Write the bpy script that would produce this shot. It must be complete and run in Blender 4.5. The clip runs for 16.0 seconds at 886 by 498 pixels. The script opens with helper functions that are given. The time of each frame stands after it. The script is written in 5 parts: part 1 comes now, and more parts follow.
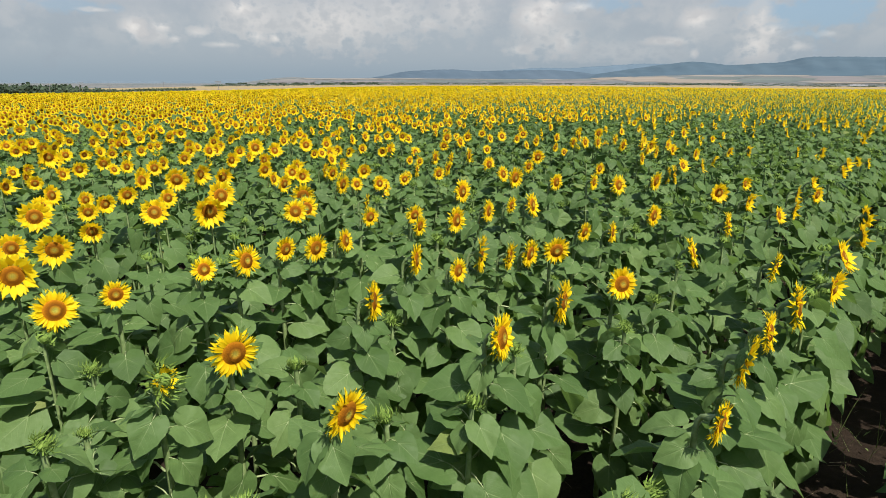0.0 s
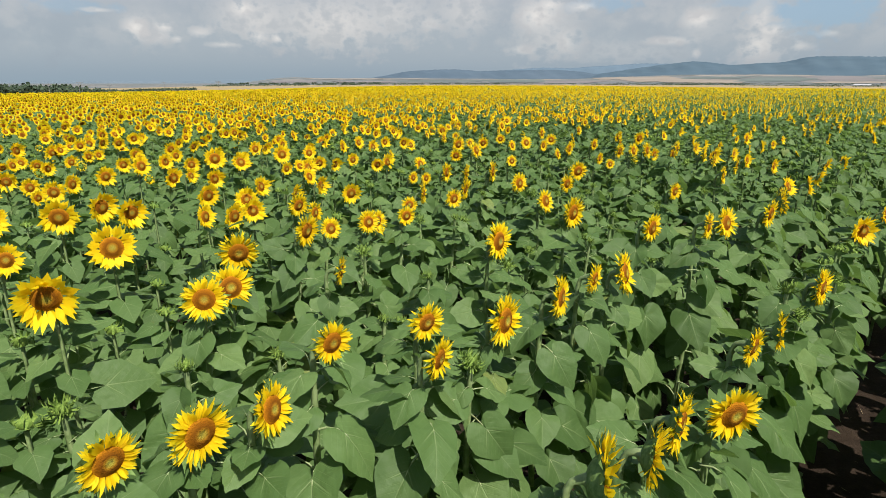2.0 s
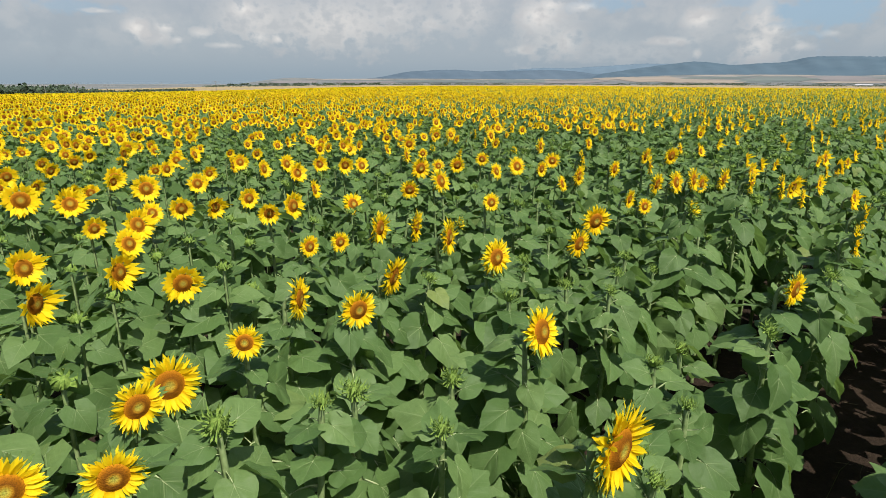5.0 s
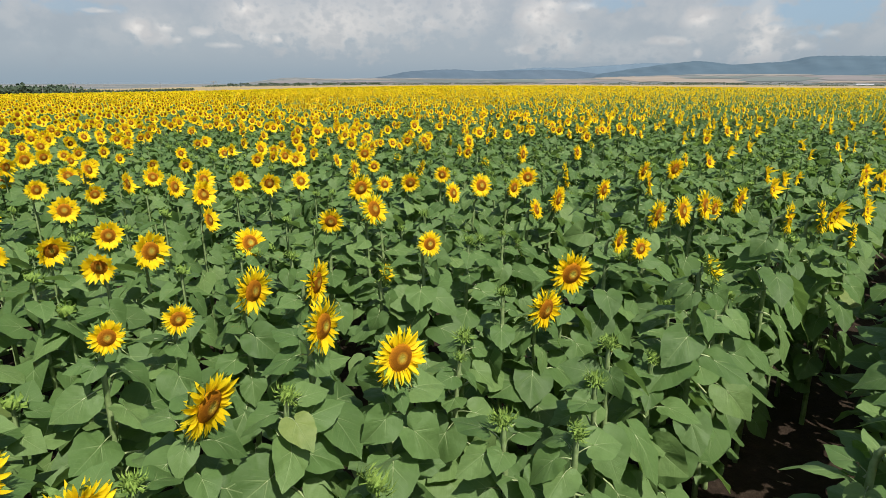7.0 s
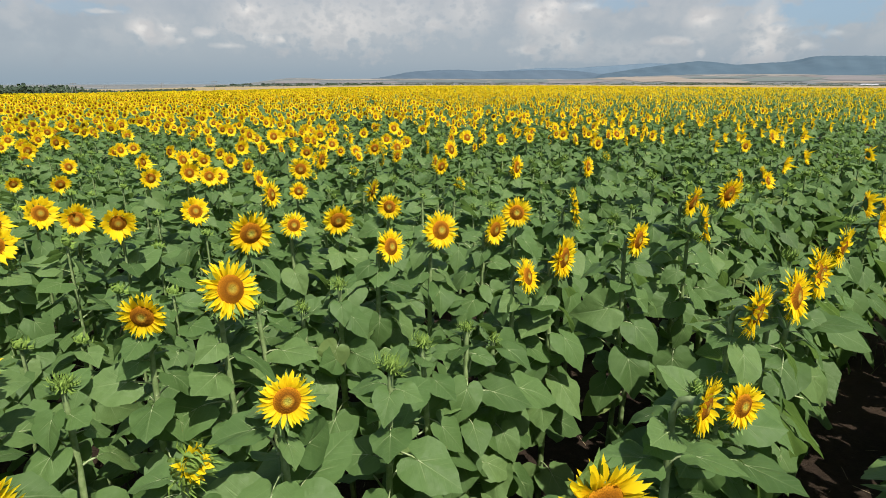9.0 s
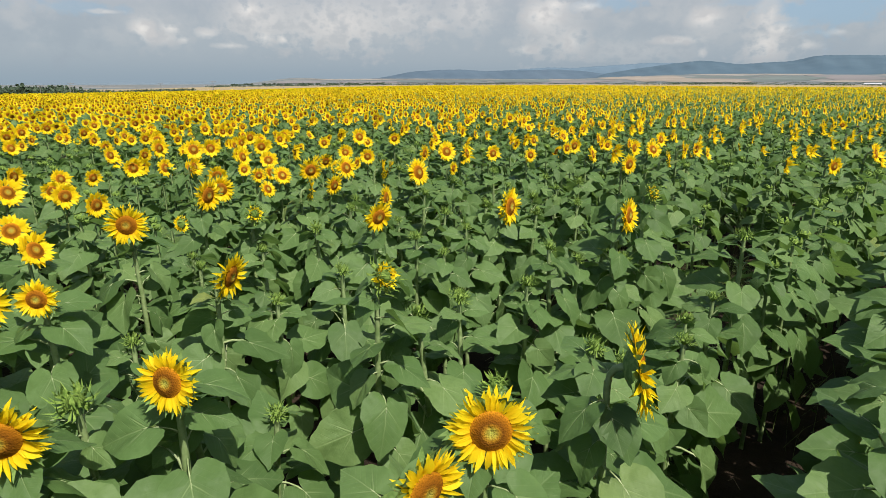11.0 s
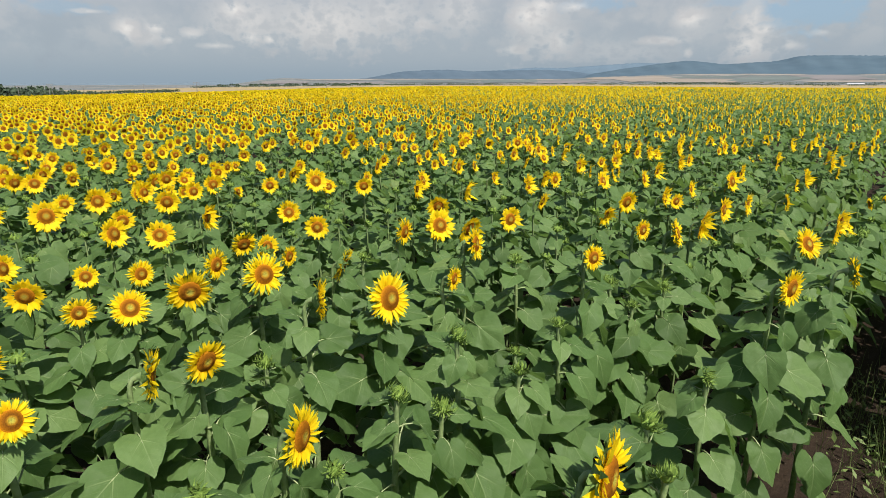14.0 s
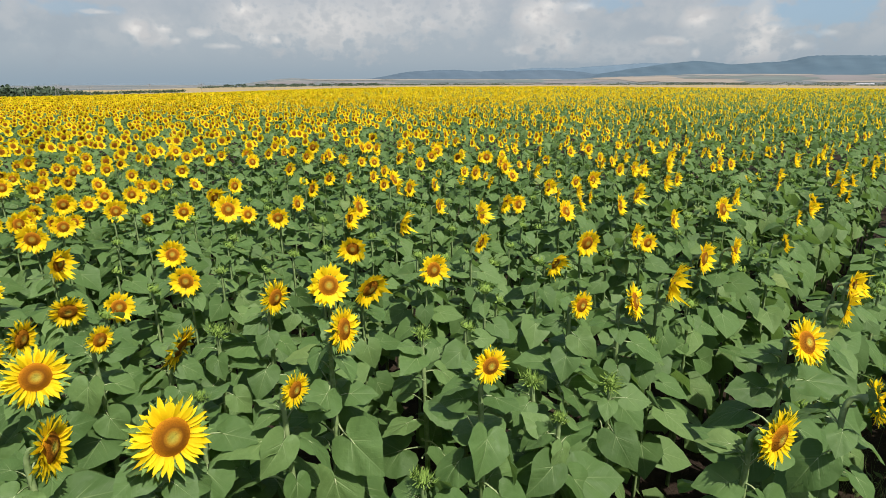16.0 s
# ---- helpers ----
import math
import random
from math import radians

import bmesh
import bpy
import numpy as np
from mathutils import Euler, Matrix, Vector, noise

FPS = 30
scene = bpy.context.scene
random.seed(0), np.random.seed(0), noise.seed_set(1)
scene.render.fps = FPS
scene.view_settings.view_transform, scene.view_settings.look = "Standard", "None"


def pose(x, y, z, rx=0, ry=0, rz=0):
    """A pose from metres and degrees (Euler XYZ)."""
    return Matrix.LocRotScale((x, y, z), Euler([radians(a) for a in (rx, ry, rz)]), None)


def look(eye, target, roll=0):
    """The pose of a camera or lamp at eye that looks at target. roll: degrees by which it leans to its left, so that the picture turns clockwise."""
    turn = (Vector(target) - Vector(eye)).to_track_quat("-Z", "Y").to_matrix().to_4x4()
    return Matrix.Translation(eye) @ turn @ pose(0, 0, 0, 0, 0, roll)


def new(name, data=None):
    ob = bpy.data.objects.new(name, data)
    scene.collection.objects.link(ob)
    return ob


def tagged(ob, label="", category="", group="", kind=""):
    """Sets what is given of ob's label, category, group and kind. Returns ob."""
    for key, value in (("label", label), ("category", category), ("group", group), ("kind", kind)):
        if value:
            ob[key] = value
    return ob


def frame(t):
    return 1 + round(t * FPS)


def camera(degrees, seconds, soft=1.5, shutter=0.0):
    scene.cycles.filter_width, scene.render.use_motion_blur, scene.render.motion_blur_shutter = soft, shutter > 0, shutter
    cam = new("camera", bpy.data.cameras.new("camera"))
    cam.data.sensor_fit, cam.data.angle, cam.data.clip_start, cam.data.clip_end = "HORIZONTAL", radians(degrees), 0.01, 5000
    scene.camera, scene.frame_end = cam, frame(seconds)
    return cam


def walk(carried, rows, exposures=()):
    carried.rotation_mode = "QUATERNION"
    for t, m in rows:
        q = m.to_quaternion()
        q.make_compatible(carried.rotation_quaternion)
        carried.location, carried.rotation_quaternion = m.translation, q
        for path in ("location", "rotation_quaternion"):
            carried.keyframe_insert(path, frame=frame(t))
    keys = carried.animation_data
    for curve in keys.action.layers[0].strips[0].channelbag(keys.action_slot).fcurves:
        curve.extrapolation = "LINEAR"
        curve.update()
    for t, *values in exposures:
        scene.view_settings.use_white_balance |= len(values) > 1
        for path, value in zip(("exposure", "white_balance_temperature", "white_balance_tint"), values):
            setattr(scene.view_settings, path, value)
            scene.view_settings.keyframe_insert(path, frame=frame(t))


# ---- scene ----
cam = camera(75.0, 16.0, soft=0.8)
PATH = [
    (0, (0.092, 1.011, 2.756), (0.0916, 2.9340, 2.2046), -0.00),
    (0.5, (-0.004, 1.632, 2.696), (-0.0044, 3.5544, 2.1446), -0.01),
    (1, (-0.069, 2.257, 2.548), (-0.0721, 4.1795, 1.9964), -0.02),
    (1.5, (-0.088, 2.782, 2.570), (-0.0912, 4.7046, 2.0192), -0.02),
    (2, (-0.060, 3.330, 2.663), (-0.0660, 5.2523, 2.1116), -0.03),
    (2.5, (-0.016, 3.846, 2.686), (-0.0226, 5.7689, 2.1345), -0.04),
    (3, (0.090, 4.394, 2.690), (0.0808, 6.3170, 2.1387), -0.05),
    (3.5, (0.245, 4.843, 2.677), (0.2359, 6.7657, 2.1261), -0.05),
    (4, (0.367, 5.337, 2.666), (0.3578, 7.2600, 2.1155), -0.06),
    (4.5, (0.428, 5.818, 2.644), (0.4194, 7.7409, 2.0934), -0.07),
    (5, (0.470, 6.367, 2.639), (0.4615, 8.2899, 2.0886), -0.08),
    (5.2, (0.517, 6.538, 2.641), (0.5079, 8.4608, 2.0902), -0.08),
    (7.3, (1.040, 8.078, 2.619), (1.0298, 10.0004, 2.0679), -0.12),
    (7.5, (1.072, 8.260, 2.618), (1.0613, 10.1824, 2.0674), -0.12),
    (8, (1.188, 8.826, 2.614), (1.1770, 10.7485, 2.0638), -0.13),
    (8.2, (1.229, 9.053, 2.604), (1.2168, 10.9753, 2.0539), -0.13),
    (10.3, (1.557, 11.508, 2.438), (1.5320, 13.4310, 1.8873), -0.18),
    (10.5, (1.591, 11.793, 2.450), (1.5663, 13.7151, 1.8994), -0.18),
    (11, (1.725, 12.516, 2.480), (1.7005, 14.4385, 1.9294), -0.20),
    (11.5, (1.828, 13.174, 2.457), (1.8118, 15.0965, 1.9070), -0.21),
    (12, (1.854, 13.707, 2.418), (1.8653, 15.6295, 1.8676), -0.22),
    (12.5, (1.821, 14.112, 2.451), (1.8335, 16.0347, 1.9003), -0.23),
    (13, (1.730, 14.540, 2.592), (1.7433, 16.4624, 2.0412), -0.23),
    (13.5, (1.678, 14.944, 2.694), (1.6918, 16.8669, 2.1432), -0.23),
    (14, (1.671, 15.429, 2.732), (1.6851, 17.3519, 2.1816), -0.24),
    (14.5, (1.709, 15.882, 2.740), (1.7229, 17.8045, 2.1896), -0.24),
    (15, (1.901, 16.250, 2.734), (1.9109, 18.1728, 2.1840), -0.24),
    (15.5, (2.150, 16.477, 2.766), (2.1532, 18.3997, 2.2157), -0.24),
    (16, (2.390, 16.559, 2.833), (2.3836, 18.4819, 2.2832), -0.24),
]
walk(cam, [(t, look(eye, target, roll)) for t, eye, target, roll in PATH])

# ---- sun and sky ----
SUN_AZ, SUN_EL = radians(146), radians(56)      # from +y towards +x
SUN_DIR = Vector((math.sin(SUN_AZ) * math.cos(SUN_EL), math.cos(SUN_AZ) * math.cos(SUN_EL), math.sin(SUN_EL)))
sun = new("sun", bpy.data.lights.new("sun", "SUN"))
sun.data.energy, sun.data.angle, sun.data.color = 4.9, radians(0.6), (1.0, 0.95, 0.87)
sun.rotation_mode = "QUATERNION"
sun.rotation_quaternion = SUN_DIR.to_track_quat("Z", "Y")
sun.location = (20, -15, 40)
scene.view_settings.exposure = 0.80


class Nodes:
    """Short hand for building node trees."""

    def __init__(self, tree):
        self.t = tree
        tree.nodes.clear()

    def add(self, kind, **props):
        n = self.t.nodes.new(kind)
        for k, v in props.items():
            if k == "op":
                n.operation = v
            elif k == "blend":
                n.data_type, n.blend_type = "RGBA", v
            elif k == "dims":
                n.noise_dimensions = v
        return n

    def link(self, a, b):
        self.t.links.new(a, b)

    def put(self, sock, v):
        if isinstance(v, bpy.types.NodeSocket):
            self.t.links.new(v, sock)
        else:
            sock.default_value = v

    def math(self, op, a, b=0.0, c=None, clamp=False):
        n = self.add("ShaderNodeMath", op=op)
        n.use_clamp = clamp
        self.put(n.inputs[0], a)
        self.put(n.inputs[1], b)
        if c is not None:
            self.put(n.inputs[2], c)
        return n.outputs[0]

    def mix(self, f, a, b, blend="MIX"):
        n = self.add("ShaderNodeMix", blend=blend)
        self.put(n.inputs[0], f)
        self.put(n.inputs[6], a if not isinstance(a, tuple) else (*a, 1))
        self.put(n.inputs[7], b if not isinstance(b, tuple) else (*b, 1))
        return n.outputs[2]

    def noise(self, vec, scale, detail=3.0, rough=0.55):
        n = self.add("ShaderNodeTexNoise")
        if vec is not None:
            self.link(vec, n.inputs["Vector"])
        n.inputs["Scale"].default_value, n.inputs["Detail"].default_value, n.inputs["Roughness"].default_value = scale, detail, rough
        return n.outputs["Fac"]

    def ramp(self, fac, *stops):
        n = self.add("ShaderNodeValToRGB")
        self.link(fac, n.inputs[0])
        e = n.color_ramp.elements
        while len(e) < len(stops):
            e.new(0.5)
        for s, (p, col) in zip(e, stops):
            s.position, s.color = p, (*col, 1)
        return n.outputs[0]

    def range(self, v, a, b, lo=0.0, hi=1.0, smooth=True):
        n = self.add("ShaderNodeMapRange")
        n.interpolation_type = "SMOOTHSTEP" if smooth else "LINEAR"
        self.put(n.inputs[0], v)
        for k, w in zip((1, 2, 3, 4), (a, b, lo, hi)):
            n.inputs[k].default_value = w
        return n.outputs[0]


def sky_world():
    w = bpy.data.worlds.new("sky")
    scene.world = w
    w.use_nodes = True
    N = Nodes(w.node_tree)
    sky = N.add("ShaderNodeTexSky")
    sky.sky_type, sky.sun_disc = "NISHITA", False
    sky.sun_elevation, sky.sun_rotation = SUN_EL, SUN_AZ
    sky.dust_density, sky.air_density = 2.0, 1.2
    sky_bg = N.add("ShaderNodeBackground")
    N.link(sky.outputs[0], sky_bg.inputs[0])
    sky_bg.inputs[1].default_value = 0.09
    co = N.add("ShaderNodeTexCoord").outputs["Generated"]
    sep = N.add("ShaderNodeSeparateXYZ")
    N.link(co, sep.inputs[0])
    az = N.math("MULTIPLY", N.math("ARCTAN2", sep.outputs[0], sep.outputs[1]), 57.29578)
    el = N.math("MULTIPLY", N.math("ARCSINE", sep.outputs[2]), 57.29578)
    # bearing and height in degrees, for the low band of cloud; clouds lie flatter towards the horizon
    flat = N.add("ShaderNodeCombineXYZ")
    N.put(flat.inputs[0], az)
    N.put(flat.inputs[1], N.math("MULTIPLY", el, 1.2))
    fv = flat.outputs[0]
    n_mid = N.noise(fv, 0.36, 5, 0.52)
    n_fine = N.noise(fv, 0.95, 5, 0.52)
    wob = N.math("ADD", N.math("MULTIPLY", N.math("SUBTRACT", n_mid, 0.5), 3.4), N.math("MULTIPLY", N.math("SUBTRACT", n_fine, 0.5), 2.6))

    def blob(a, e, ra, re, inner, outer):
        da = N.math("DIVIDE", N.math("SUBTRACT", az, a), ra)
        de = N.math("DIVIDE", N.math("SUBTRACT", el, e), re)
        d = N.math("SQRT", N.math("ADD", N.math("MULTIPLY", da, da), N.math("MULTIPLY", de, de)))
        return N.range(N.math("ADD", d, wob), inner, outer, 1.0, 0.0)

    def union(rows, inner, outer):
        out = None
        for r in rows:
            b = N.math("MULTIPLY", blob(*r[:4], inner, outer), r[4])
            out = b if out is None else N.math("MAXIMUM", out, b)
        return out

    # azimuth, elevation, half widths, strength: bright heaps, the pale veil behind them, blue gaps, grey bellies
    puffs = union([(-29.4, 5.7, 0.90, 0.14, 0.80), (-26.7, 4.5, 0.87, 0.74, 1.00), (-24.5, 4.6, 0.77, 0.45, 0.80), (-25.7, 3.9, 1.60, 0.50, 0.60), (-23.6, 3.7, 0.55, 0.31, 0.60),
                   (-21.7, 4.3, 0.95, 0.41, 0.75), (-18.1, 6.3, 0.90, 0.53, 1.00), (-16.9, 4.0, 0.71, 0.48, 0.75), (-15.3, 3.9, 0.47, 0.43, 0.85), (-19.9, 3.3, 1.37, 0.26, 0.55)], 0.05, 1.55)
    puffs = N.math("MAXIMUM", puffs, union([(-1.3, 5.3, 0.78, 0.50, 0.60), (8.5, 6.0, 1.75, 1.11, 0.95), (9.5, 6.8, 1.19, 0.66, 0.95), (11.3, 3.6, 1.18, 0.99, 0.50), (7.1, 3.0, 1.21, 0.39, 0.50),
                   (12.4, 6.6, 1.38, 0.38, 0.75), (20.1, 3.6, 1.85, 0.31, 0.65), (22.3, 5.3, 1.18, 0.72, 1.00), (22.4, 2.5, 0.33, 0.36, 0.50), (27.0, 5.4, 0.69, 1.08, 0.75),
                   (27.9, 4.2, 0.93, 0.39, 0.80), (27.1, 3.1, 1.13, 0.89, 0.60), (30.1, 2.9, 0.90, 0.38, 0.50), (32.1, 3.8, 0.85, 0.28, 0.40)], 0.05, 1.55))
    veil = union([(-17.0, 5.6, 4.05, 2.02, 0.70), (-10.1, 5.3, 6.49, 2.48, 0.80), (-4.9, 6.1, 3.89, 1.95, 0.60), (1.9, 6.4, 3.08, 1.96, 0.55), (9.2, 4.9, 3.27, 2.76, 0.50), (22.6, 5.0, 2.81, 2.05, 0.30),
                  (27.5, 3.9, 2.57, 2.94, 0.50), (-25.7, 4.5, 2.66, 1.50, 0.35), (16.3, 2.8, 6.14, 1.34, 0.25)], 0.3, 1.35)
    blue = union([(31.3, 5.3, 3.54, 1.78, 0.85), (14.3, 6.7, 2.87, 0.54, 0.60), (25.1, 6.5, 2.01, 0.40, 0.45), (-32.2, 5.9, 3.45, 0.46, 0.45), (29.2, 4.7, 1.24, 1.44, 0.50)], 0.2, 1.4)
    grey = union([(-32.1, 4.4, 4.65, 1.86, 0.60), (-22.4, 6.1, 2.34, 1.28, 0.40), (5.3, 5.4, 1.94, 2.23, 0.45), (17.6, 4.9, 3.52, 1.86, 0.50), (-11.7, 2.6, 8.02, 0.66, 0.25), (33.4, 3.3, 2.63, 1.15, 0.35)], 0.0, 1.5)
    # cover over the whole dome
    dome = N.add("ShaderNodeVectorMath", op="MULTIPLY")
    N.link(co, dome.inputs[0])
    dome.inputs[1].default_value = (1, 1, 2.2)
    n_dome = N.noise(dome.outputs[0], 2.6, 5, 0.6)
    high = N.range(el, 7.5, 14)
    cover_low = N.math("MAXIMUM", N.math("SUBTRACT", 1.0, N.math("MULTIPLY", blue, 0.15), clamp=True), puffs)
    cover_high = N.range(n_dome, 0.54, 0.72)
    cover_mix = N.add("ShaderNodeMix")
    N.put(cover_mix.inputs[0], high)
    N.put(cover_mix.inputs[2], cover_low)
    N.put(cover_mix.inputs[3], cover_high)
    cover = cover_mix.outputs[0]
    # body of the cloud: blue grey haze low down, warm grey above, light where it heaps up
    low = N.mix(N.range(el, 0.0, 3.4), (0.34, 0.44, 0.53), (0.43, 0.50, 0.57))
    low = N.mix(N.range(el, 3.0, 6.4), low, (0.49, 0.535, 0.59))
    billow = N.range(N.math("ADD", N.math("MULTIPLY", n_fine, 0.42), N.math("MULTIPLY", n_mid, 0.58)), 0.40, 0.60)
    heap = N.mix(billow, (0.58, 0.60, 0.63), (0.86, 0.83, 0.81))
    low = N.mix(N.math("MULTIPLY", veil, 1.15, clamp=True), low, heap)
    low = N.mix(N.math("MULTIPLY", grey, N.range(n_mid, 0.3, 0.65, 1.0, 0.5)), low, (0.37, 0.44, 0.52))
    low = N.mix(N.math("MULTIPLY", N.range(el, 1.5, 4.5), N.range(n_mid, 0.50, 0.68, 0.0, 0.35)), low, (0.62, 0.63, 0.65))
    low = N.mix(N.math("MULTIPLY", blue, 0.95, clamp=True), low, (0.32, 0.50, 0.70))
    lit = N.mix(billow, (0.68, 0.67, 0.68), (1.06, 1.01, 0.96))
    col = N.mix(N.math("MULTIPLY", puffs, 0.9, clamp=True), low, lit)
    cloud_bg = N.add("ShaderNodeBackground")
    N.link(col, cloud_bg.inputs[0])
    cloud_bg.inputs[1].default_value = 0.505
    mixs = N.add("ShaderNodeMixShader")
    N.put(mixs.inputs[0], N.math("MULTIPLY", cover, 0.94))
    N.link(sky_bg.outputs[0], mixs.inputs[1])
    N.link(cloud_bg.outputs[0], mixs.inputs[2])
    out = N.add("ShaderNodeOutputWorld")
    N.link(mixs.outputs[0], out.inputs[0])


sky_world()


# ---- materials ----
def material(name):
    m = bpy.data.materials.new(name)
    m.use_nodes = True
    return m, Nodes(m.node_tree)


def finish(N, color, rough, bump=None, bump_dist=0.002, through_light=0.0, through_color=None, spec=0.4, bump_strength=0.5):
    p = N.add("ShaderNodeBsdfPrincipled")
    N.put(p.inputs["Base Color"], color if not isinstance(color, tuple) else (*color, 1))
    N.put(p.inputs["Roughness"], rough)
    p.inputs["Specular IOR Level"].default_value = spec
    if bump is not None:
        b = N.add("ShaderNodeBump")
        b.inputs["Strength"].default_value, b.inputs["Distance"].default_value = bump_strength, bump_dist
        N.link(bump, b.inputs["Height"])
        N.link(b.outputs[0], p.inputs["Normal"])
    last = p.outputs[0]
    if through_light:
        tr = N.add("ShaderNodeBsdfTranslucent")
        N.put(tr.inputs[0], through_color)
        ms = N.add("ShaderNodeMixShader")
        ms.inputs[0].default_value = through_light
        N.link(last, ms.inputs[1])
        N.link(tr.outputs[0], ms.inputs[2])
        last = ms.outputs[0]
    out = N.add("ShaderNodeOutputMaterial")
    N.link(last, out.inputs[0])


def variation(N, per_piece):
    """A number from 0 to 1 for each piece or each joined leaf."""
    if per_piece:
        return N.add("ShaderNodeObjectInfo").outputs["Random"]
    return N.add("ShaderNodeNewGeometry").outputs["Random Per Island"]


def leaf_material(name, per_piece):
    m, N = material(name)
    v = variation(N, per_piece)
    tc = N.add("ShaderNodeTexCoord")
    sep = N.add("ShaderNodeSeparateXYZ")
    N.link(tc.outputs["UV"], sep.inputs[0])
    # the three main veins part at the stalk's end and fade towards the edge; finer ones sweep forwards from the midrib
    u = N.math("MULTIPLY", N.math("ABSOLUTE", N.math("SUBTRACT", sep.outputs[0], 0.5)), 2.0)
    l = N.math("MULTIPLY", N.math("SUBTRACT", sep.outputs[1], 0.3), 2.0)
    far = N.math("SQRT", N.math("ADD", N.math("MULTIPLY", u, u), N.math("MULTIPLY", l, l)))
    mid = N.math("MULTIPLY", N.range(u, 0.006, 0.020, 1.0, 0.0), N.range(l, -0.03, 0.0))
    off = N.math("ABSOLUTE", N.math("SUBTRACT", N.math("MULTIPLY", u, 0.74), N.math("MULTIPLY", l, 0.67)))
    main = N.math("MAXIMUM", mid, N.math("MULTIPLY", N.range(off, 0.005, 0.018, 1.0, 0.0), N.range(far, 0.15, 0.55, 1.0, 0.15)))
    main = N.math("MULTIPLY", main, N.range(far, 0.05, 0.8, 1.0, 0.35))
    ph = N.math("FRACT", N.math("MULTIPLY", N.math("SUBTRACT", l, N.math("MULTIPLY", u, 0.95)), 6.5))
    side = N.range(N.math("ABSOLUTE", N.math("SUBTRACT", ph, 0.5)), 0.02, 0.075, 1.0, 0.0)
    side = N.math("MULTIPLY", side, N.range(u, 0.05, 0.5, 0.30, 0.05))
    vein = N.math("MAXIMUM", main, side)
    obj = N.add("ShaderNodeNewGeometry").outputs["Position"]
    grain = N.noise(obj, 38, 4, 0.6)
    mott = N.noise(obj, 7, 2, 0.5)
    base = N.ramp(v, (0.0, (0.043, 0.081, 0.022)), (0.3, (0.057, 0.105, 0.029)), (0.65, (0.073, 0.128, 0.037)), (0.985, (0.106, 0.166, 0.052)), (1.0, (0.15, 0.18, 0.045)))
    base = N.mix(N.range(mott, 0.35, 0.7, 0.0, 0.4), base, (0.086, 0.142, 0.046))
    base = N.mix(N.range(grain, 0.4, 0.75, 0.0, 0.28), base, (0.038, 0.074, 0.019))
    base = N.mix(N.math("MULTIPLY", vein, 0.34), base, (0.25, 0.32, 0.14))
    pucker = N.noise(obj, 24, 2, 0.5)
    h = N.math("ADD", N.math("ADD", N.math("MULTIPLY", vein, -0.3), N.math("MULTIPLY", grain, 0.25)), pucker)
    finish(N, base, N.range(grain, 0.3, 0.7, 0.52, 0.66), h, 0.012, 0.30, (0.165, 0.28, 0.058, 1), 0.18)
    return m


def petal_material(name, per_piece):
    m, N = material(name)
    v = variation(N, per_piece)
    tc = N.add("ShaderNodeTexCoord")
    sep = N.add("ShaderNodeSeparateXYZ")
    N.link(tc.outputs["UV"], sep.inputs[0])
    obj = N.add("ShaderNodeNewGeometry").outputs["Position"]
    streak = N.add("ShaderNodeTexNoise")
    mp = N.add("ShaderNodeMapping")
    mp.inputs["Scale"].default_value = (26, 2, 1)
    N.link(tc.outputs["UV"], mp.inputs[0])
    N.link(mp.outputs[0], streak.inputs["Vector"])
    streak.inputs["Scale"].default_value = 1.0
    base = N.ramp(sep.outputs[1], (0.0, (0.72, 0.40, 0.007)), (0.14, (0.83, 0.61, 0.009)), (0.5, (0.86, 0.70, 0.012)), (1.0, (0.88, 0.74, 0.025)))
    base = N.mix(N.range(v, 0.0, 1.0, 0.0, 0.6, False), base, (0.80, 0.50, 0.007))
    base = N.mix(N.range(streak.outputs["Fac"], 0.4, 0.7, 0.0, 0.2), base, (0.78, 0.48, 0.008))
    finish(N, base, 0.55, streak.outputs["Fac"], 0.0015, 0.52, (0.87, 0.64, 0.011, 1), 0.15)
    return m


def disc_material():
    m, N = material("disc_florets")
    tc = N.add("ShaderNodeTexCoord")
    sep = N.add("ShaderNodeSeparateXYZ")
    N.link(tc.outputs["UV"], sep.inputs[0])
    r = sep.outputs[0]
    v = N.add("ShaderNodeObjectInfo").outputs["Random"]
    obj = N.add("ShaderNodeNewGeometry").outputs["Position"]
    g = N.add("ShaderNodeTexVoronoi")
    g.inputs["Scale"].default_value = 230
    N.link(obj, g.inputs["Vector"])
    core = N.ramp(r, (0.0, (0.24, 0.25, 0.045)), (0.20, (0.29, 0.235, 0.03)), (0.36, (0.27, 0.13, 0.010)), (0.50, (0.115, 0.040, 0.004)), (0.78, (0.20, 0.072, 0.004)), (0.92, (0.34, 0.14, 0.006)), (1.0, (0.50, 0.25, 0.006)))
    core = N.mix(N.range(g.outputs["Distance"], 0.1, 0.7, 0.45, 0.0), core, (0.075, 0.030, 0.003))
    core = N.mix(N.range(v, 0.3, 1.0, 0.0, 0.40, False), core, (0.15, 0.055, 0.003))
    finish(N, core, 0.8, g.outputs["Distance"], 0.004, spec=0.04)
    return m


def plain_green(name, dark, light, scale=30, rough=0.6, lit=0.12, gloss=0.3):
    m, N = material(name)
    obj = N.add("ShaderNodeNewGeometry").outputs["Position"]
    n = N.noise(obj, scale, 4)
    c = N.mix(N.range(n, 0.3, 0.7), dark, light)
    finish(N, c, rough, n, 0.004, lit, (0.16, 0.26, 0.05, 1), gloss)
    return m


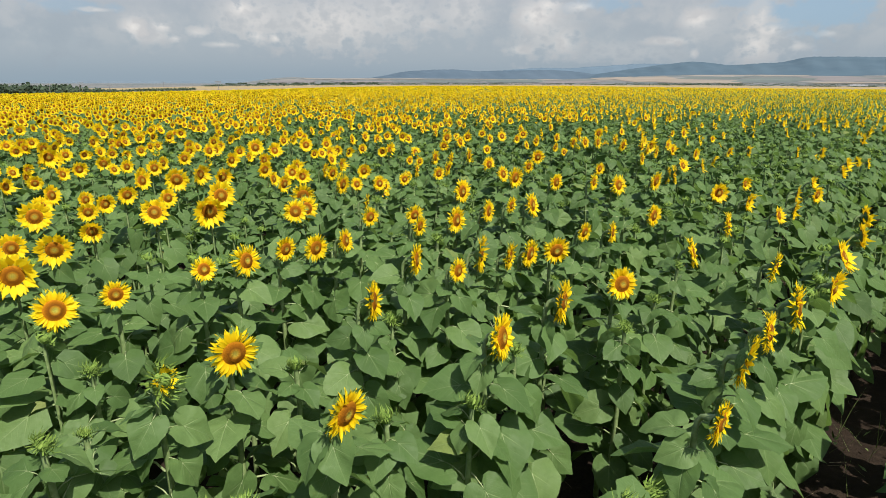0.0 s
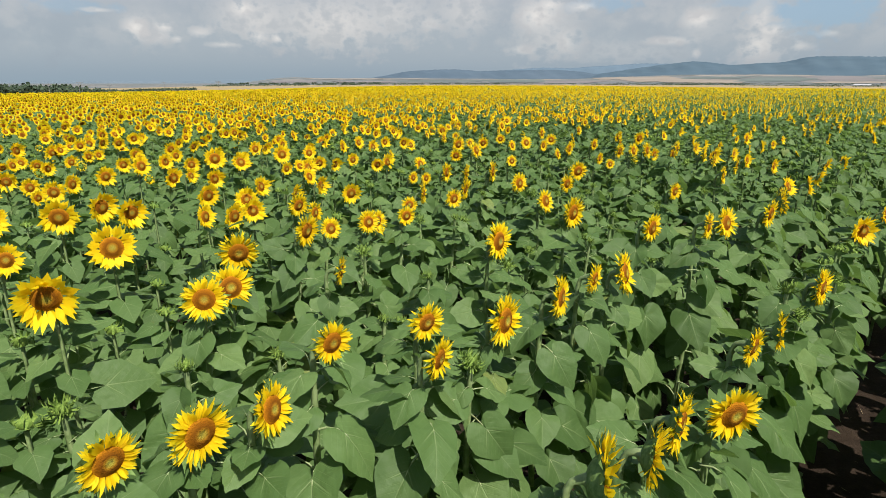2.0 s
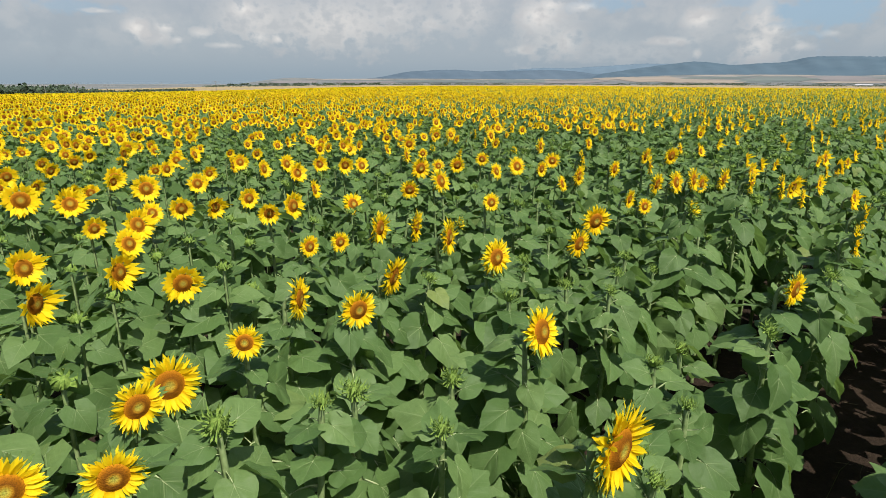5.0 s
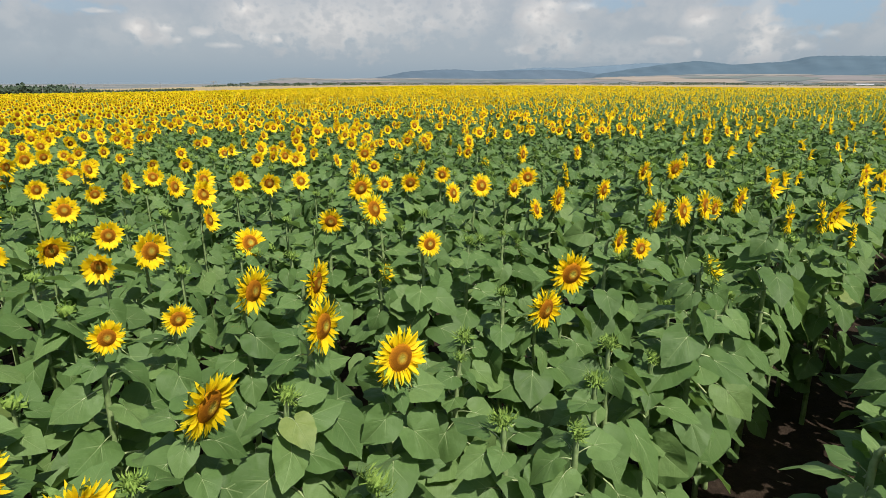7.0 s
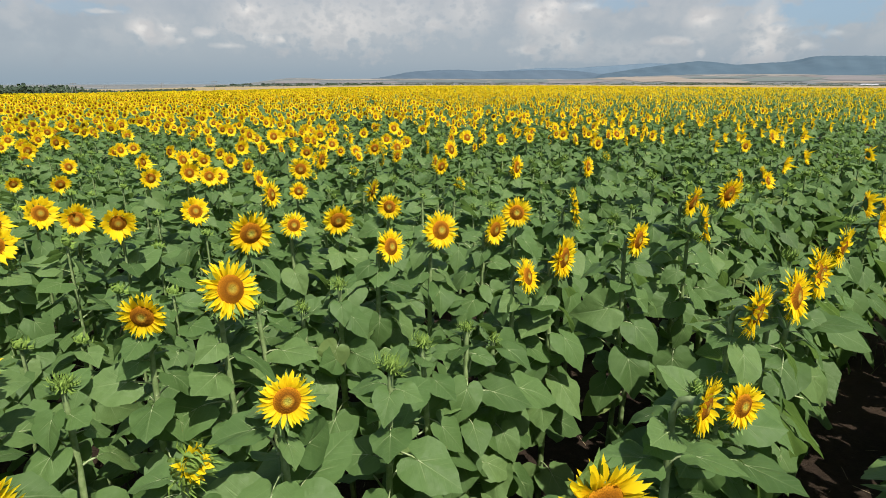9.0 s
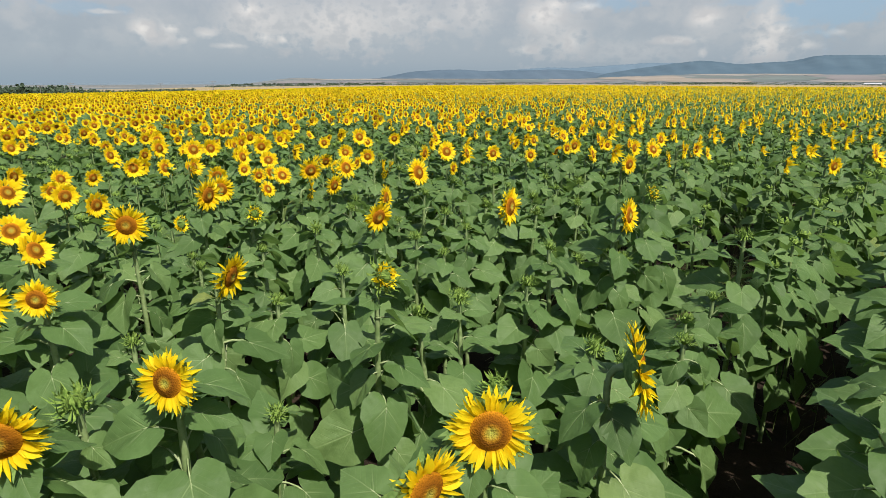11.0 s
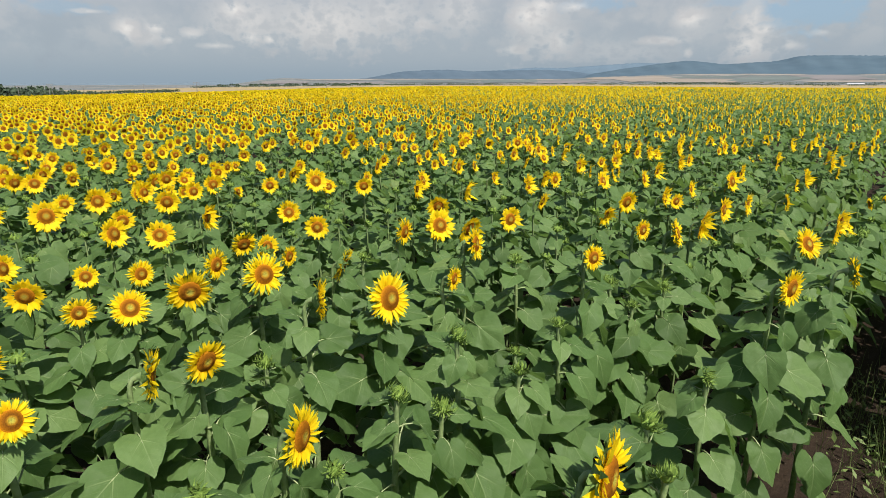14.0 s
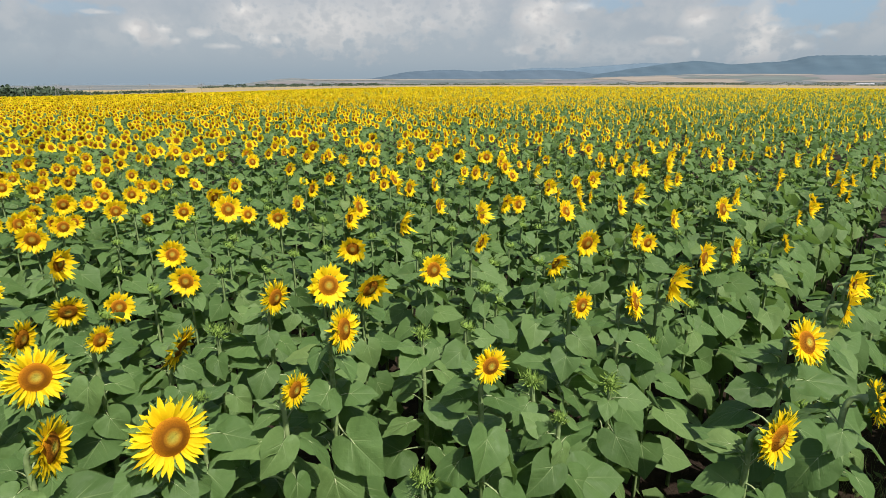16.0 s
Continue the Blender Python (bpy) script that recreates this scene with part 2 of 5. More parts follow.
LEAF = leaf_material("sunflower_leaf", True)
LEAF_FIELD = leaf_material("field_leaf", False)
PETAL = petal_material("ray_petal", True)
PETAL_FIELD = petal_material("field_petal", False)
DISC = disc_material()
STALK = plain_green("stalk_green", (0.17, 0.225, 0.09), (0.30, 0.35, 0.18), 25)
STEM = plain_green("stem_green", (0.11, 0.165, 0.055), (0.20, 0.26, 0.11))
BRACT = plain_green("bract_green", (0.075, 0.135, 0.035), (0.15, 0.23, 0.07), 60, 0.75, gloss=0.12)
BUD = plain_green("bud_green", (0.085, 0.148, 0.025), (0.17, 0.245, 0.05), 80, 0.75, gloss=0.12)
WEED = plain_green("weed_green", (0.06, 0.10, 0.025), (0.13, 0.17, 0.05), 20)
WOOD_LEAF = plain_green("woodland_green", (0.034, 0.055, 0.034), (0.055, 0.080, 0.046), 0.6, 0.8)


def wood_material():
    m, N = material("weathered_pole")
    tc = N.add("ShaderNodeTexCoord").outputs["Object"]
    n = N.noise(tc, 3, 4)
    finish(N, N.mix(n, (0.10, 0.10, 0.10), (0.17, 0.165, 0.16)), 0.8, n, 0.01)
    return m


POLE = wood_material()


def roof_material():
    m, N = material("pale_sheet_metal")
    n = N.noise(N.add("ShaderNodeTexCoord").outputs["Object"], 0.4, 3)
    finish(N, N.mix(n, (0.40, 0.41, 0.43), (0.48, 0.48, 0.48)), 0.5, n, 0.02)
    return m


def ground_material():
    m, N = material("ground")
    pos = N.add("ShaderNodeNewGeometry").outputs["Position"]
    ln = N.add("ShaderNodeVectorMath", op="LENGTH")
    N.link(pos, ln.inputs[0])
    r = ln.outputs["Value"]
    # dry crumbly soil with straw and small stones
    n1, n2, n3 = N.noise(pos, 1.3, 4), N.noise(pos, 14, 5, 0.65), N.noise(pos, 70, 3, 0.7)
    soil = N.mix(N.range(n1, 0.3, 0.7), (0.016, 0.0108, 0.0074), (0.027, 0.0182, 0.012))
    soil = N.mix(N.range(n2, 0.45, 0.7, 0, 0.6), soil, (0.036, 0.025, 0.017))
    soil = N.mix(N.range(n3, 0.68, 0.76, 0, 0.5), soil, (0.20, 0.17, 0.13))
    # farmland beyond the crop: long strips of stubble, ploughed and green land
    mp = N.add("ShaderNodeMapping")
    mp.inputs["Scale"].default_value = (0.0010, 0.0034, 0.001)
    mp.inputs["Rotation"].default_value = (0, 0, radians(-9))
    N.link(pos, mp.inputs[0])
    vor = N.add("ShaderNodeTexVoronoi")
    N.link(mp.outputs[0], vor.inputs["Vector"])
    sp = N.add("ShaderNodeSeparateColor")
    N.link(vor.outputs["Color"], sp.inputs[0])
    # patch tones are greyed and blued, aerial haze painted into the land's colour
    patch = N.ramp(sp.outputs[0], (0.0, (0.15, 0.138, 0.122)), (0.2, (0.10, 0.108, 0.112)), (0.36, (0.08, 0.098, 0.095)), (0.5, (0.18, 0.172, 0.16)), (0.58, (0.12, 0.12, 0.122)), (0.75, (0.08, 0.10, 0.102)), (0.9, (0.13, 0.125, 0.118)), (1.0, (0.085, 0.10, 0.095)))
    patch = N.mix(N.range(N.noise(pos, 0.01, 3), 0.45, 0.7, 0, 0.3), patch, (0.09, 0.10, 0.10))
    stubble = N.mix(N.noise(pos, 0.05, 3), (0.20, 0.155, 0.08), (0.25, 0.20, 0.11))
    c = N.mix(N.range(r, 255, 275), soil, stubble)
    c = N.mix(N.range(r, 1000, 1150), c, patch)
    finish(N, c, 0.95, N.math("ADD", n2, N.math("MULTIPLY", n3, 0.5)), 0.03, spec=0.1, bump_strength=0.9)
    return m


# Distant slopes: both tones come with the aerial haze already in the colour.
def hazed_hill_material(name, dark, light, scale):
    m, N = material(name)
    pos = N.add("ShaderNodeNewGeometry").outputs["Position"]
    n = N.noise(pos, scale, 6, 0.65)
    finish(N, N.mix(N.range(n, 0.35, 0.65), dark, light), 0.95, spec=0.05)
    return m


GROUND = ground_material()


# ---- ground, reaching the horizon ----
CREST = [(-180, -1.0), (-60, -3.4), (-36.5, -3.3), (-27, -2.6), (-20, -1.9), (-10, -0.5), (-2, 0.05), (11.5, 0.05), (26, -0.75), (36.5, -1.0), (60, -1.0), (180, -1.0)]
NEAR_PLAIN = [(-180, -0.1), (-40, -0.36), (-28, -0.3), (-20, -0.12), (-5, -0.06), (12, -0.06), (26, -0.12), (37, -0.2), (60, -0.2), (180, -0.1)]
FAR_PLAIN = [(-180, 0.05), (-19, 0.0), (-15.5, 0.50), (-13.9, 0.58), (-11, 0.44), (-6.6, 0.50), (0, 0.42), (11, 0.36), (20, 0.70), (27, 0.70), (34, 0.58), (60, 0.5), (180, 0.05)]
EYE_Z = 2.76


def along(profile, a):
    return float(np.interp(a, [p[0] for p in profile], [p[1] for p in profile]))


def ground_height(x, y):
    """Level round the walk, then the slight crown of the field, then the plain."""
    r, a = np.hypot(x, y), np.degrees(np.arctan2(x, y))
    crest = np.interp(a, [p[0] for p in CREST], [p[1] for p in CREST])
    near = EYE_Z + 1500 * np.tan(np.radians(np.interp(a, [p[0] for p in NEAR_PLAIN], [p[1] for p in NEAR_PLAIN])))
    far = EYE_Z + 3200 * np.tan(np.radians(np.interp(a, [p[0] for p in FAR_PLAIN], [p[1] for p in FAR_PLAIN])))
    field = crest * np.clip(r / 260, 0, 1) ** 2
    k1 = np.clip((r - 260) / 1240, 0, 1)
    k2 = np.clip((r - 1500) / 1700, 0, 1)
    h = field + (near - crest) * k1 * (r > 260)
    h = np.where(r > 1500, near + (far - near) * k2 ** 1.4, h)
    return h


def mesh_object(name, verts, faces, mats, mat_index=None, uvs=None, smooth=True):
    """An object from arrays: faces all of one size, or a list of index arrays of several sizes."""
    groups = faces if isinstance(faces, list) else [faces]
    loops = np.concatenate([f.ravel() for f in groups]).astype(np.int32)
    sizes = np.concatenate([np.full(len(f), f.shape[1]) for f in groups]).astype(np.int32)
    me = bpy.data.meshes.new(name)
    me.vertices.add(len(verts))
    me.vertices.foreach_set("co", np.ascontiguousarray(verts, np.float32).ravel())
    me.loops.add(len(loops))
    me.loops.foreach_set("vertex_index", loops)
    me.polygons.add(len(sizes))
    me.polygons.foreach_set("loop_start", np.concatenate([[0], np.cumsum(sizes)[:-1]]).astype(np.int32))
    for mt in mats:
        me.materials.append(mt)
    if mat_index is not None:
        me.polygons.foreach_set("material_index", np.asarray(mat_index, np.int32))
    if uvs is not None:
        layer = me.uv_layers.new(name="UVMap")
        layer.data.foreach_set("uv", np.ascontiguousarray(uvs[loops], np.float32).ravel())
    me.update(calc_edges=True)
    me.polygons.foreach_set("use_smooth", np.full(len(sizes), smooth))
    return new(name, me)


def grid_faces(rows, cols, wrap=False):
    i, j = np.meshgrid(np.arange(rows - 1), np.arange(cols if wrap else cols - 1), indexing="ij")
    j2 = (j + 1) % cols
    return np.stack([i * cols + j, i * cols + j2, (i + 1) * cols + j2, (i + 1) * cols + j], -1).reshape(-1, 4)


def build_ground():
    azs = np.radians(np.concatenate([np.arange(-180, -46, 6), np.arange(-46, 46, 1.0), np.arange(46, 180, 6)]))
    rs = np.concatenate([[0.02], np.arange(2, 40, 2), np.geomspace(42, 4950, 60)])
    r, a = np.meshgrid(rs, azs, indexing="ij")
    x, y = r * np.sin(a), r * np.cos(a)
    z = ground_height(x, y)
    # clods and drill lines underfoot
    z = z + np.where(r < 40, 0.02 * np.sin(x * 3.1 + y * 1.7) * np.cos(y * 2.3 - x), 0)
    v = np.stack([x, y, z], -1).reshape(-1, 3)
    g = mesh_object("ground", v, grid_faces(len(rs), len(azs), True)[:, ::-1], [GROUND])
    tagged(g, "dry brown soil and distant patchwork of harvested fields", "ground", kind="structure")


build_ground()


def hazed_parcel_material(name, dark, light):
    m, N = material(name)
    pos = N.add("ShaderNodeNewGeometry").outputs["Position"]
    n = N.noise(pos, 0.006, 4, 0.6)
    finish(N, N.mix(N.range(n, 0.35, 0.65), dark, light), 0.95, spec=0.05)
    return m


# crop and soil colours dulled towards grey, with the distance haze put into them
PARCELS = {"stubble": hazed_parcel_material("straw_stubble", (0.17, 0.148, 0.122), (0.205, 0.178, 0.15)),
           "pale": hazed_parcel_material("pale_ripe_grain", (0.17, 0.155, 0.135), (0.205, 0.186, 0.162)),
           "green": hazed_parcel_material("hazed_green_crop", (0.085, 0.102, 0.098), (0.105, 0.122, 0.115)),
           "ploughed": hazed_parcel_material("hazed_ploughed_land", (0.125, 0.118, 0.118), (0.15, 0.14, 0.138))}
PARCEL_LABEL = {"stubble": "tan stubble field far across the plain", "pale": "pale ripe grain field below the hills",
                "green": "green crop field on the far plain, greyed for haze", "ploughed": "ploughed field on the far plain, coloured mauve-grey for haze"}


def parcel(kind, a0, a1, e0, e1, skew=0.0):
    """A field on the rising plain, between two bearings and two lines of sight, following the ground."""
    rs = np.linspace(700, 3190, 500)
    verts = []
    lean = 1.1 * math.sin(7.3 * a0 + 3.1 * a1)
    for i in range(12):
        for k, e in enumerate((e0, (e0 + e1) / 2, e1)):
            a = radians(a0 + (a1 - a0) * i / 11 + lean * (k - 1) + 0.12 * math.sin(5 * a0 + 3 * k))
            z = ground_height(rs * math.sin(a), rs * math.cos(a))
            el = np.degrees(np.arctan2(z - EYE_Z, rs))
            r = rs[min(len(rs) - 1, int(np.searchsorted(el, e + skew * (i / 11 - 0.5) + 0.012 * math.sin(i * 1.7 + a0))))]
            px, py = r * math.sin(a), r * math.cos(a)
            verts.append((px, py, float(ground_height(px, py)) + 0.9))
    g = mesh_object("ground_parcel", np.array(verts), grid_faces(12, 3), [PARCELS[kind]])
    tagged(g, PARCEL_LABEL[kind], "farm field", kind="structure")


for row in (("stubble", 16.6, 21.3, 0.16, 0.52, 0.15), ("pale", 22.0, 26.8, 0.60, 0.72), ("pale", 27.2, 31.0, 0.56, 0.70), ("stubble", 19.8, 26.4, 0.02, 0.30, -0.1),
            ("green", 26.4, 31.4, 0.10, 0.46), ("ploughed", 31.3, 35.2, 0.16, 0.54), ("pale", 35.4, 38.0, 0.50, 0.60), ("stubble", 14.0, 17.6, 0.34, 0.52, 0.1),
            ("pale", -5.4, 4.0, 0.36, 0.44), ("green", 4.2, 9.4, 0.06, 0.34), ("stubble", 5.2, 11.6, 0.28, 0.36), ("pale", -12.4, -5.6, 0.34, 0.44), ("ploughed", -10.4, -4.8, 0.08, 0.2),
            ("ploughed", -16.0, -12.0, 0.05, 0.25), ("ploughed", 9.6, 14.4, 0.0, 0.22), ("green", -4.0, 3.6, 0.1, 0.26), ("green", 21.5, 26.6, 0.36, 0.52), ("stubble", 31.6, 37.8, -0.02, 0.1)):
    parcel(*row)


def build_hills(name, label, profile, r_front, r_crest, dark, light, seed):
    """A wooded ridge whose skyline follows a profile of azimuth and elevation; dark and light are its tones with haze
    mixed in.
    """
    a0, a1 = profile[0][0], profile[-1][0]
    azs = np.arange(a0, a1 + 0.01, 0.2)
    ts = np.linspace(0, 1, 9)
    rng = np.random.default_rng(seed)
    top = np.interp(azs, [p[0] for p in profile], [p[1] for p in profile])
    # soften the corners, and roughen with tree tops and gullies
    k = np.ones(5) / 5
    top = np.convolve(np.pad(top, 2, mode="edge"), k, "valid") + 0.012 * rng.standard_normal(len(azs))
    verts = []
    for t in ts:
        r = r_front + (r_crest - r_front) * t
        foot = ground_height(r * np.sin(np.radians(azs)), r * np.cos(np.radians(azs))) - 6
        crest_z = EYE_Z + r_crest * np.tan(np.radians(top))
        gully = 3 * np.sin(azs * 3.3 + 5 * t + seed) * np.sin(np.pi * t)
        z = foot + (crest_z - foot) * (t ** 0.8) + gully * (t < 0.99)
        verts.append(np.stack([r * np.sin(np.radians(azs)), r * np.cos(np.radians(azs)), z], -1))
    back = verts[-1].copy() * np.array([1.06, 1.06, 0.3])
    verts.append(back)
    v = np.concatenate(verts)
    m = hazed_hill_material(name + "_hazed_woods", dark, light, 0.004)
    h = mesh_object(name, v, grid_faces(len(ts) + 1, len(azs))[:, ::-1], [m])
    tagged(h, label, "hills", kind="structure")


# painted haze: the farther the ridge, the paler and bluer its base colour
build_hills("backdrop_far_ridge", "far mountain ridge, pale blue haze put into its colour",
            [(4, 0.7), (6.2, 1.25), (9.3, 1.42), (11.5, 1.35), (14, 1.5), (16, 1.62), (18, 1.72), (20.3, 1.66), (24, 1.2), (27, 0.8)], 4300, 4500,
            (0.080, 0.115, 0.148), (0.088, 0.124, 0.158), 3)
build_hills("backdrop_middle_ridge", "wooded hills on the horizon, coloured blue-grey for haze",
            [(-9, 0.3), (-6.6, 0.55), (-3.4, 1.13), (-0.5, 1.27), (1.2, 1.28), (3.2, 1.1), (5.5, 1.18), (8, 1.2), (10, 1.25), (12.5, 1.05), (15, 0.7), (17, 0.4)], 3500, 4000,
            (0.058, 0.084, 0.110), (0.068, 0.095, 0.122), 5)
build_hills("backdrop_right_ridge", "long wooded mountain ridge on the horizon, coloured blue-grey for haze",
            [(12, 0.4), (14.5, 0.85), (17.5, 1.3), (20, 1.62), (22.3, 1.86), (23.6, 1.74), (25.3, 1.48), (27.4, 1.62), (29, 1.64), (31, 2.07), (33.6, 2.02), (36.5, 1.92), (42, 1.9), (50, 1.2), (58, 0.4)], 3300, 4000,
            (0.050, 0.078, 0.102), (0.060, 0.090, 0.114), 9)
build_hills("backdrop_left_plain", "far hills low over the plain, coloured faint blue for haze",
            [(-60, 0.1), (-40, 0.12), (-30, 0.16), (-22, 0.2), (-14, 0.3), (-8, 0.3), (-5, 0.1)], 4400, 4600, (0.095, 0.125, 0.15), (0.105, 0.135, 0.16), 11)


# ---- shapes of the sunflower ----
def tube(points, radii, sides):
    """Rings round a line of points."""
    pts = [Vector(p) for p in points]
    verts = []
    for i, p in enumerate(pts):
        d = (pts[min(i + 1, len(pts) - 1)] - pts[max(i - 1, 0)]).normalized()
        side = d.cross(Vector((0.31, 0.95, 0.05))).normalized()
        up = side.cross(d)
        for s in range(sides):
            a = 2 * math.pi * s / sides
            verts.append(p + radii[i] * (math.cos(a) * side + math.sin(a) * up))
    return np.array([tuple(v) for v in verts]), grid_faces(len(pts), sides, True)


LEAF_EDGE = [(0, 1.0), (8, 0.87), (20, 0.75), (36, 0.665), (55, 0.60), (75, 0.555), (95, 0.525), (115, 0.495), (135, 0.46), (152, 0.40), (164, 0.30), (174, 0.10)]


def leaf_shape(angles, rings, droop, fold, wave, tilt, stalk, seed, serrate=0.0):
    """A heart-shaped blade of length 1 beyond its stalk's end, with two lobes behind it; it hangs with its tip down. Returns verts, quads, triangles, uvs."""
    rng = np.random.default_rng(seed)
    skew = rng.uniform(-0.07, 0.07)
    lobe = rng.uniform(0.9, 1.1, 2)
    ct, st = math.cos(tilt), math.sin(tilt)
    verts, uvs = [(0, stalk[1], stalk[2])], [(0.5, 0.3)]
    for ring in rings:
        for i, a in enumerate(angles):
            r = np.interp(abs(a), [e[0] for e in LEAF_EDGE], [e[1] for e in LEAF_EDGE]) * (lobe[0] if a < -40 else lobe[1] if a > 40 else 1.0)
            if ring > 0.99:
                r *= 1 + rng.uniform(-0.016, 0.016) + (serrate * (1 if i % 2 else -1) if 4 < abs(a) < 160 else 0)
            x, y = r * ring * math.sin(radians(a)), r * ring * math.cos(radians(a))
            x += skew * max(y, 0) ** 2
            z = -droop * max(y, 0) ** 1.8 + fold * abs(x) + wave * ring ** 2 * math.sin(radians(a) * 4.3 + seed * 1.7) + 0.5 * wave * ring * math.sin(radians(a) * 9.1 + seed)
            z -= 0.35 * min(y, 0) ** 2 + 0.25 * fold * x * x
            uvs.append((0.5 + 0.5 * x, 0.3 + 0.5 * y))
            verts.append((x, stalk[1] + y * ct + z * st, stalk[2] - y * st + z * ct))
    n = len(angles)
    tris = np.array([(0, 2 + i, 1 + i) for i in range(n - 1)])
    quads = np.array([(1 + k * n + i, 2 + k * n + i, 2 + (k + 1) * n + i, 1 + (k + 1) * n + i) for k in range(len(rings) - 1) for i in range(n - 1)])
    return np.array(verts), quads, tris, np.array(uvs)


LEAF_STALK = (0, 0.62, 0.15)


def leaf_mesh(name, seed, droop, fold, wave, tilt):
    half = [4, 10, 18, 28, 40, 53, 68, 85, 103, 122, 141, 156, 168, 175]
    v, q, t, uv = leaf_shape([-h for h in half[::-1]] + [0] + half, (0.34, 0.7, 1.0), droop, fold, wave, tilt, LEAF_STALK, seed, 0.014)
    tv, tf = tube([(0, 0, -0.16), (0, 0.22, 0.05), (0, 0.44, 0.145), (0, 0.62, 0.145), (0, 0.72, 0.145 - 0.1 * math.tan(tilt))], [0.032, 0.026, 0.021, 0.017, 0.006], 3)
    verts = np.concatenate([v, tv])
    uvs = np.concatenate([uv, np.full((len(tv), 2), 0.3)])
    ob = mesh_object(name, verts, [q, tf + len(v), t], [LEAF, STALK], [0] * len(q) + [1] * len(tf) + [0] * len(t), uvs)
    me = ob.data
    bpy.data.objects.remove(ob)
    return me


def petal_arrays(length, width, lift, curl, twist, rows=4):
    """One ray petal along +x from 0, its face towards +z."""
    verts, uvs = [], []
    prof = [0.60, 1.0, 0.78, 0.0] if rows == 4 else [0.6, 1.0, 0.0]
    for i, t in enumerate(np.linspace(0, 1, rows)):
        w = width * prof[i] * 0.5
        z = math.sin(lift) * length * t + curl * length * t * t
        x = math.cos(lift) * length * t
        if i == rows - 1:
            verts.append((x, 0, z))
            uvs.append((0.5, 1))
        else:
            dz = twist * w
            verts += [(x, -w, z + dz + 0.25 * w), (x, 0, z - 0.1 * w), (x, w, z - dz + 0.25 * w)]
            uvs += [(0, t), (0.5, t), (1, t)]
    quads = []
    for i in range(rows - 2):
        for j in range(2):
            quads.append((3 * i + j, 3 * i + 3 + j, 3 * i + 4 + j, 3 * i + 1 + j))
    b = 3 * (rows - 2)
    n = len(verts) - 1
    tris = [(b, n, b + 1), (b + 1, n, b + 2)]
    return np.array(verts), np.array(quads), np.array(tris), np.array(uvs)


def petals_mesh(name, seed, count, disc_r, length, droopy=0.0, open_way=1.0):
    """All ray petals of a head facing +z, in two uneven rings."""
    rng = np.random.default_rng(seed)
    V, Q, T, U, base = [], [], [], [], 0
    for k in range(count):
        a = 2 * math.pi * k / count + rng.normal(0, 0.06)
        ring = k % 2
        L = length * rng.uniform(0.72, 1.15)
        lift = rng.normal(0.02 + 0.30 * ring, 0.17) + (1 - open_way) * 1.0
        v, q, t, u = petal_arrays(L, 0.0165 * rng.uniform(0.7, 1.3), lift, rng.normal(-0.10 + droopy, 0.11), rng.normal(0, 0.35))
        r0 = disc_r * (0.93 if ring else 0.97)
        c, s = math.cos(a), math.sin(a)
        x = v[:, 0] + r0
        side = rng.normal(0, 0.12) * (v[:, 0] / L) ** 2 * L
        y = v[:, 1] + side
        V.append(np.stack([x * c - y * s, x * s + y * c, v[:, 2] + 0.004 * ring], -1))
        Q.append(q + base)
        T.append(t + base)
        U.append(u)
        base += len(v)
    ob = mesh_object(name, np.concatenate(V), [np.concatenate(Q), np.concatenate(T)], [PETAL_FIELD], None, np.concatenate(U))
    me = ob.data
    bpy.data.objects.remove(ob)
    return me


def dome_arrays(r, height, rings, sides, dip=0.0, rough=0.0, rng=None):
    verts, uvs = [(0, 0, height * (1 - dip))], [(0, 0)]
    for i in range(1, rings + 1):
        t = i / rings
        for s in range(sides):
            a = 2 * math.pi * (s + 0.5 * (i % 2)) / sides
            z = height * (1 - t ** 2.4) * (1 - dip * max(0, 1 - t * 2.2)) + (rng.uniform(-rough, rough) if rng is not None and i < rings else 0)
            verts.append((r * t * math.cos(a), r * t * math.sin(a), z))
            uvs.append((t, 0))
    tris = [(0, 1 + s, 1 + (s + 1) % sides) for s in range(sides)]
    quads = [(1 + (i - 1) * sides + s, 1 + i * sides + s, 1 + i * sides + (s + 1) % sides, 1 + (i - 1) * sides + (s + 1) % sides)
             for i in range(1, rings) for s in range(sides)]
    return np.array(verts, float), np.array(quads), np.array(tris), np.array(uvs, float)


def disc_mesh(name, seed, r):
    rng = np.random.default_rng(seed)
    v, q, t, u = dome_arrays(r, 0.020, 6, 22, 0.45, 0.0022, rng)
    ob = mesh_object(name, v, [q, t], [DISC], None, u)
    me = ob.data
    bpy.data.objects.remove(ob)
    return me


def spikes(rng, count, ring_r, length, width, tilt_lo, tilt_hi, hook):
    """Pointed bracts round the +z axis."""
    V, F, base = [], [], 0
    for k in range(count):
        a = 2 * math.pi * k / count + rng.normal(0, 0.12)
        tl = rng.uniform(tilt_lo, tilt_hi)
        L, w = length * rng.uniform(0.7, 1.2), width * rng.uniform(0.8, 1.2)
        pts = [(0, 0), (0.55 * L * math.cos(tl), 0.55 * L * math.sin(tl)), (L * math.cos(tl + hook), L * math.sin(tl + hook))]
        c, s = math.cos(a), math.sin(a)
        for (x, z), ww in zip(pts, (0.7, 1.0, 0.0)):
            for y in ((-w * ww / 2, w * ww / 2) if ww else (0.0,)):
                X = ring_r + x
                V.append((X * c - y * s, X * s + y * c, z))
        F += [(base, base + 1, base + 3, base + 2), (base + 2, base + 3, base + 4, base + 4)]
        base += 5
    quads = np.array([f for f in F if f[2] != f[3]])
    tris = np.array([f[:3] for f in F if f[2] == f[3]])
    return np.array(V), quads, tris


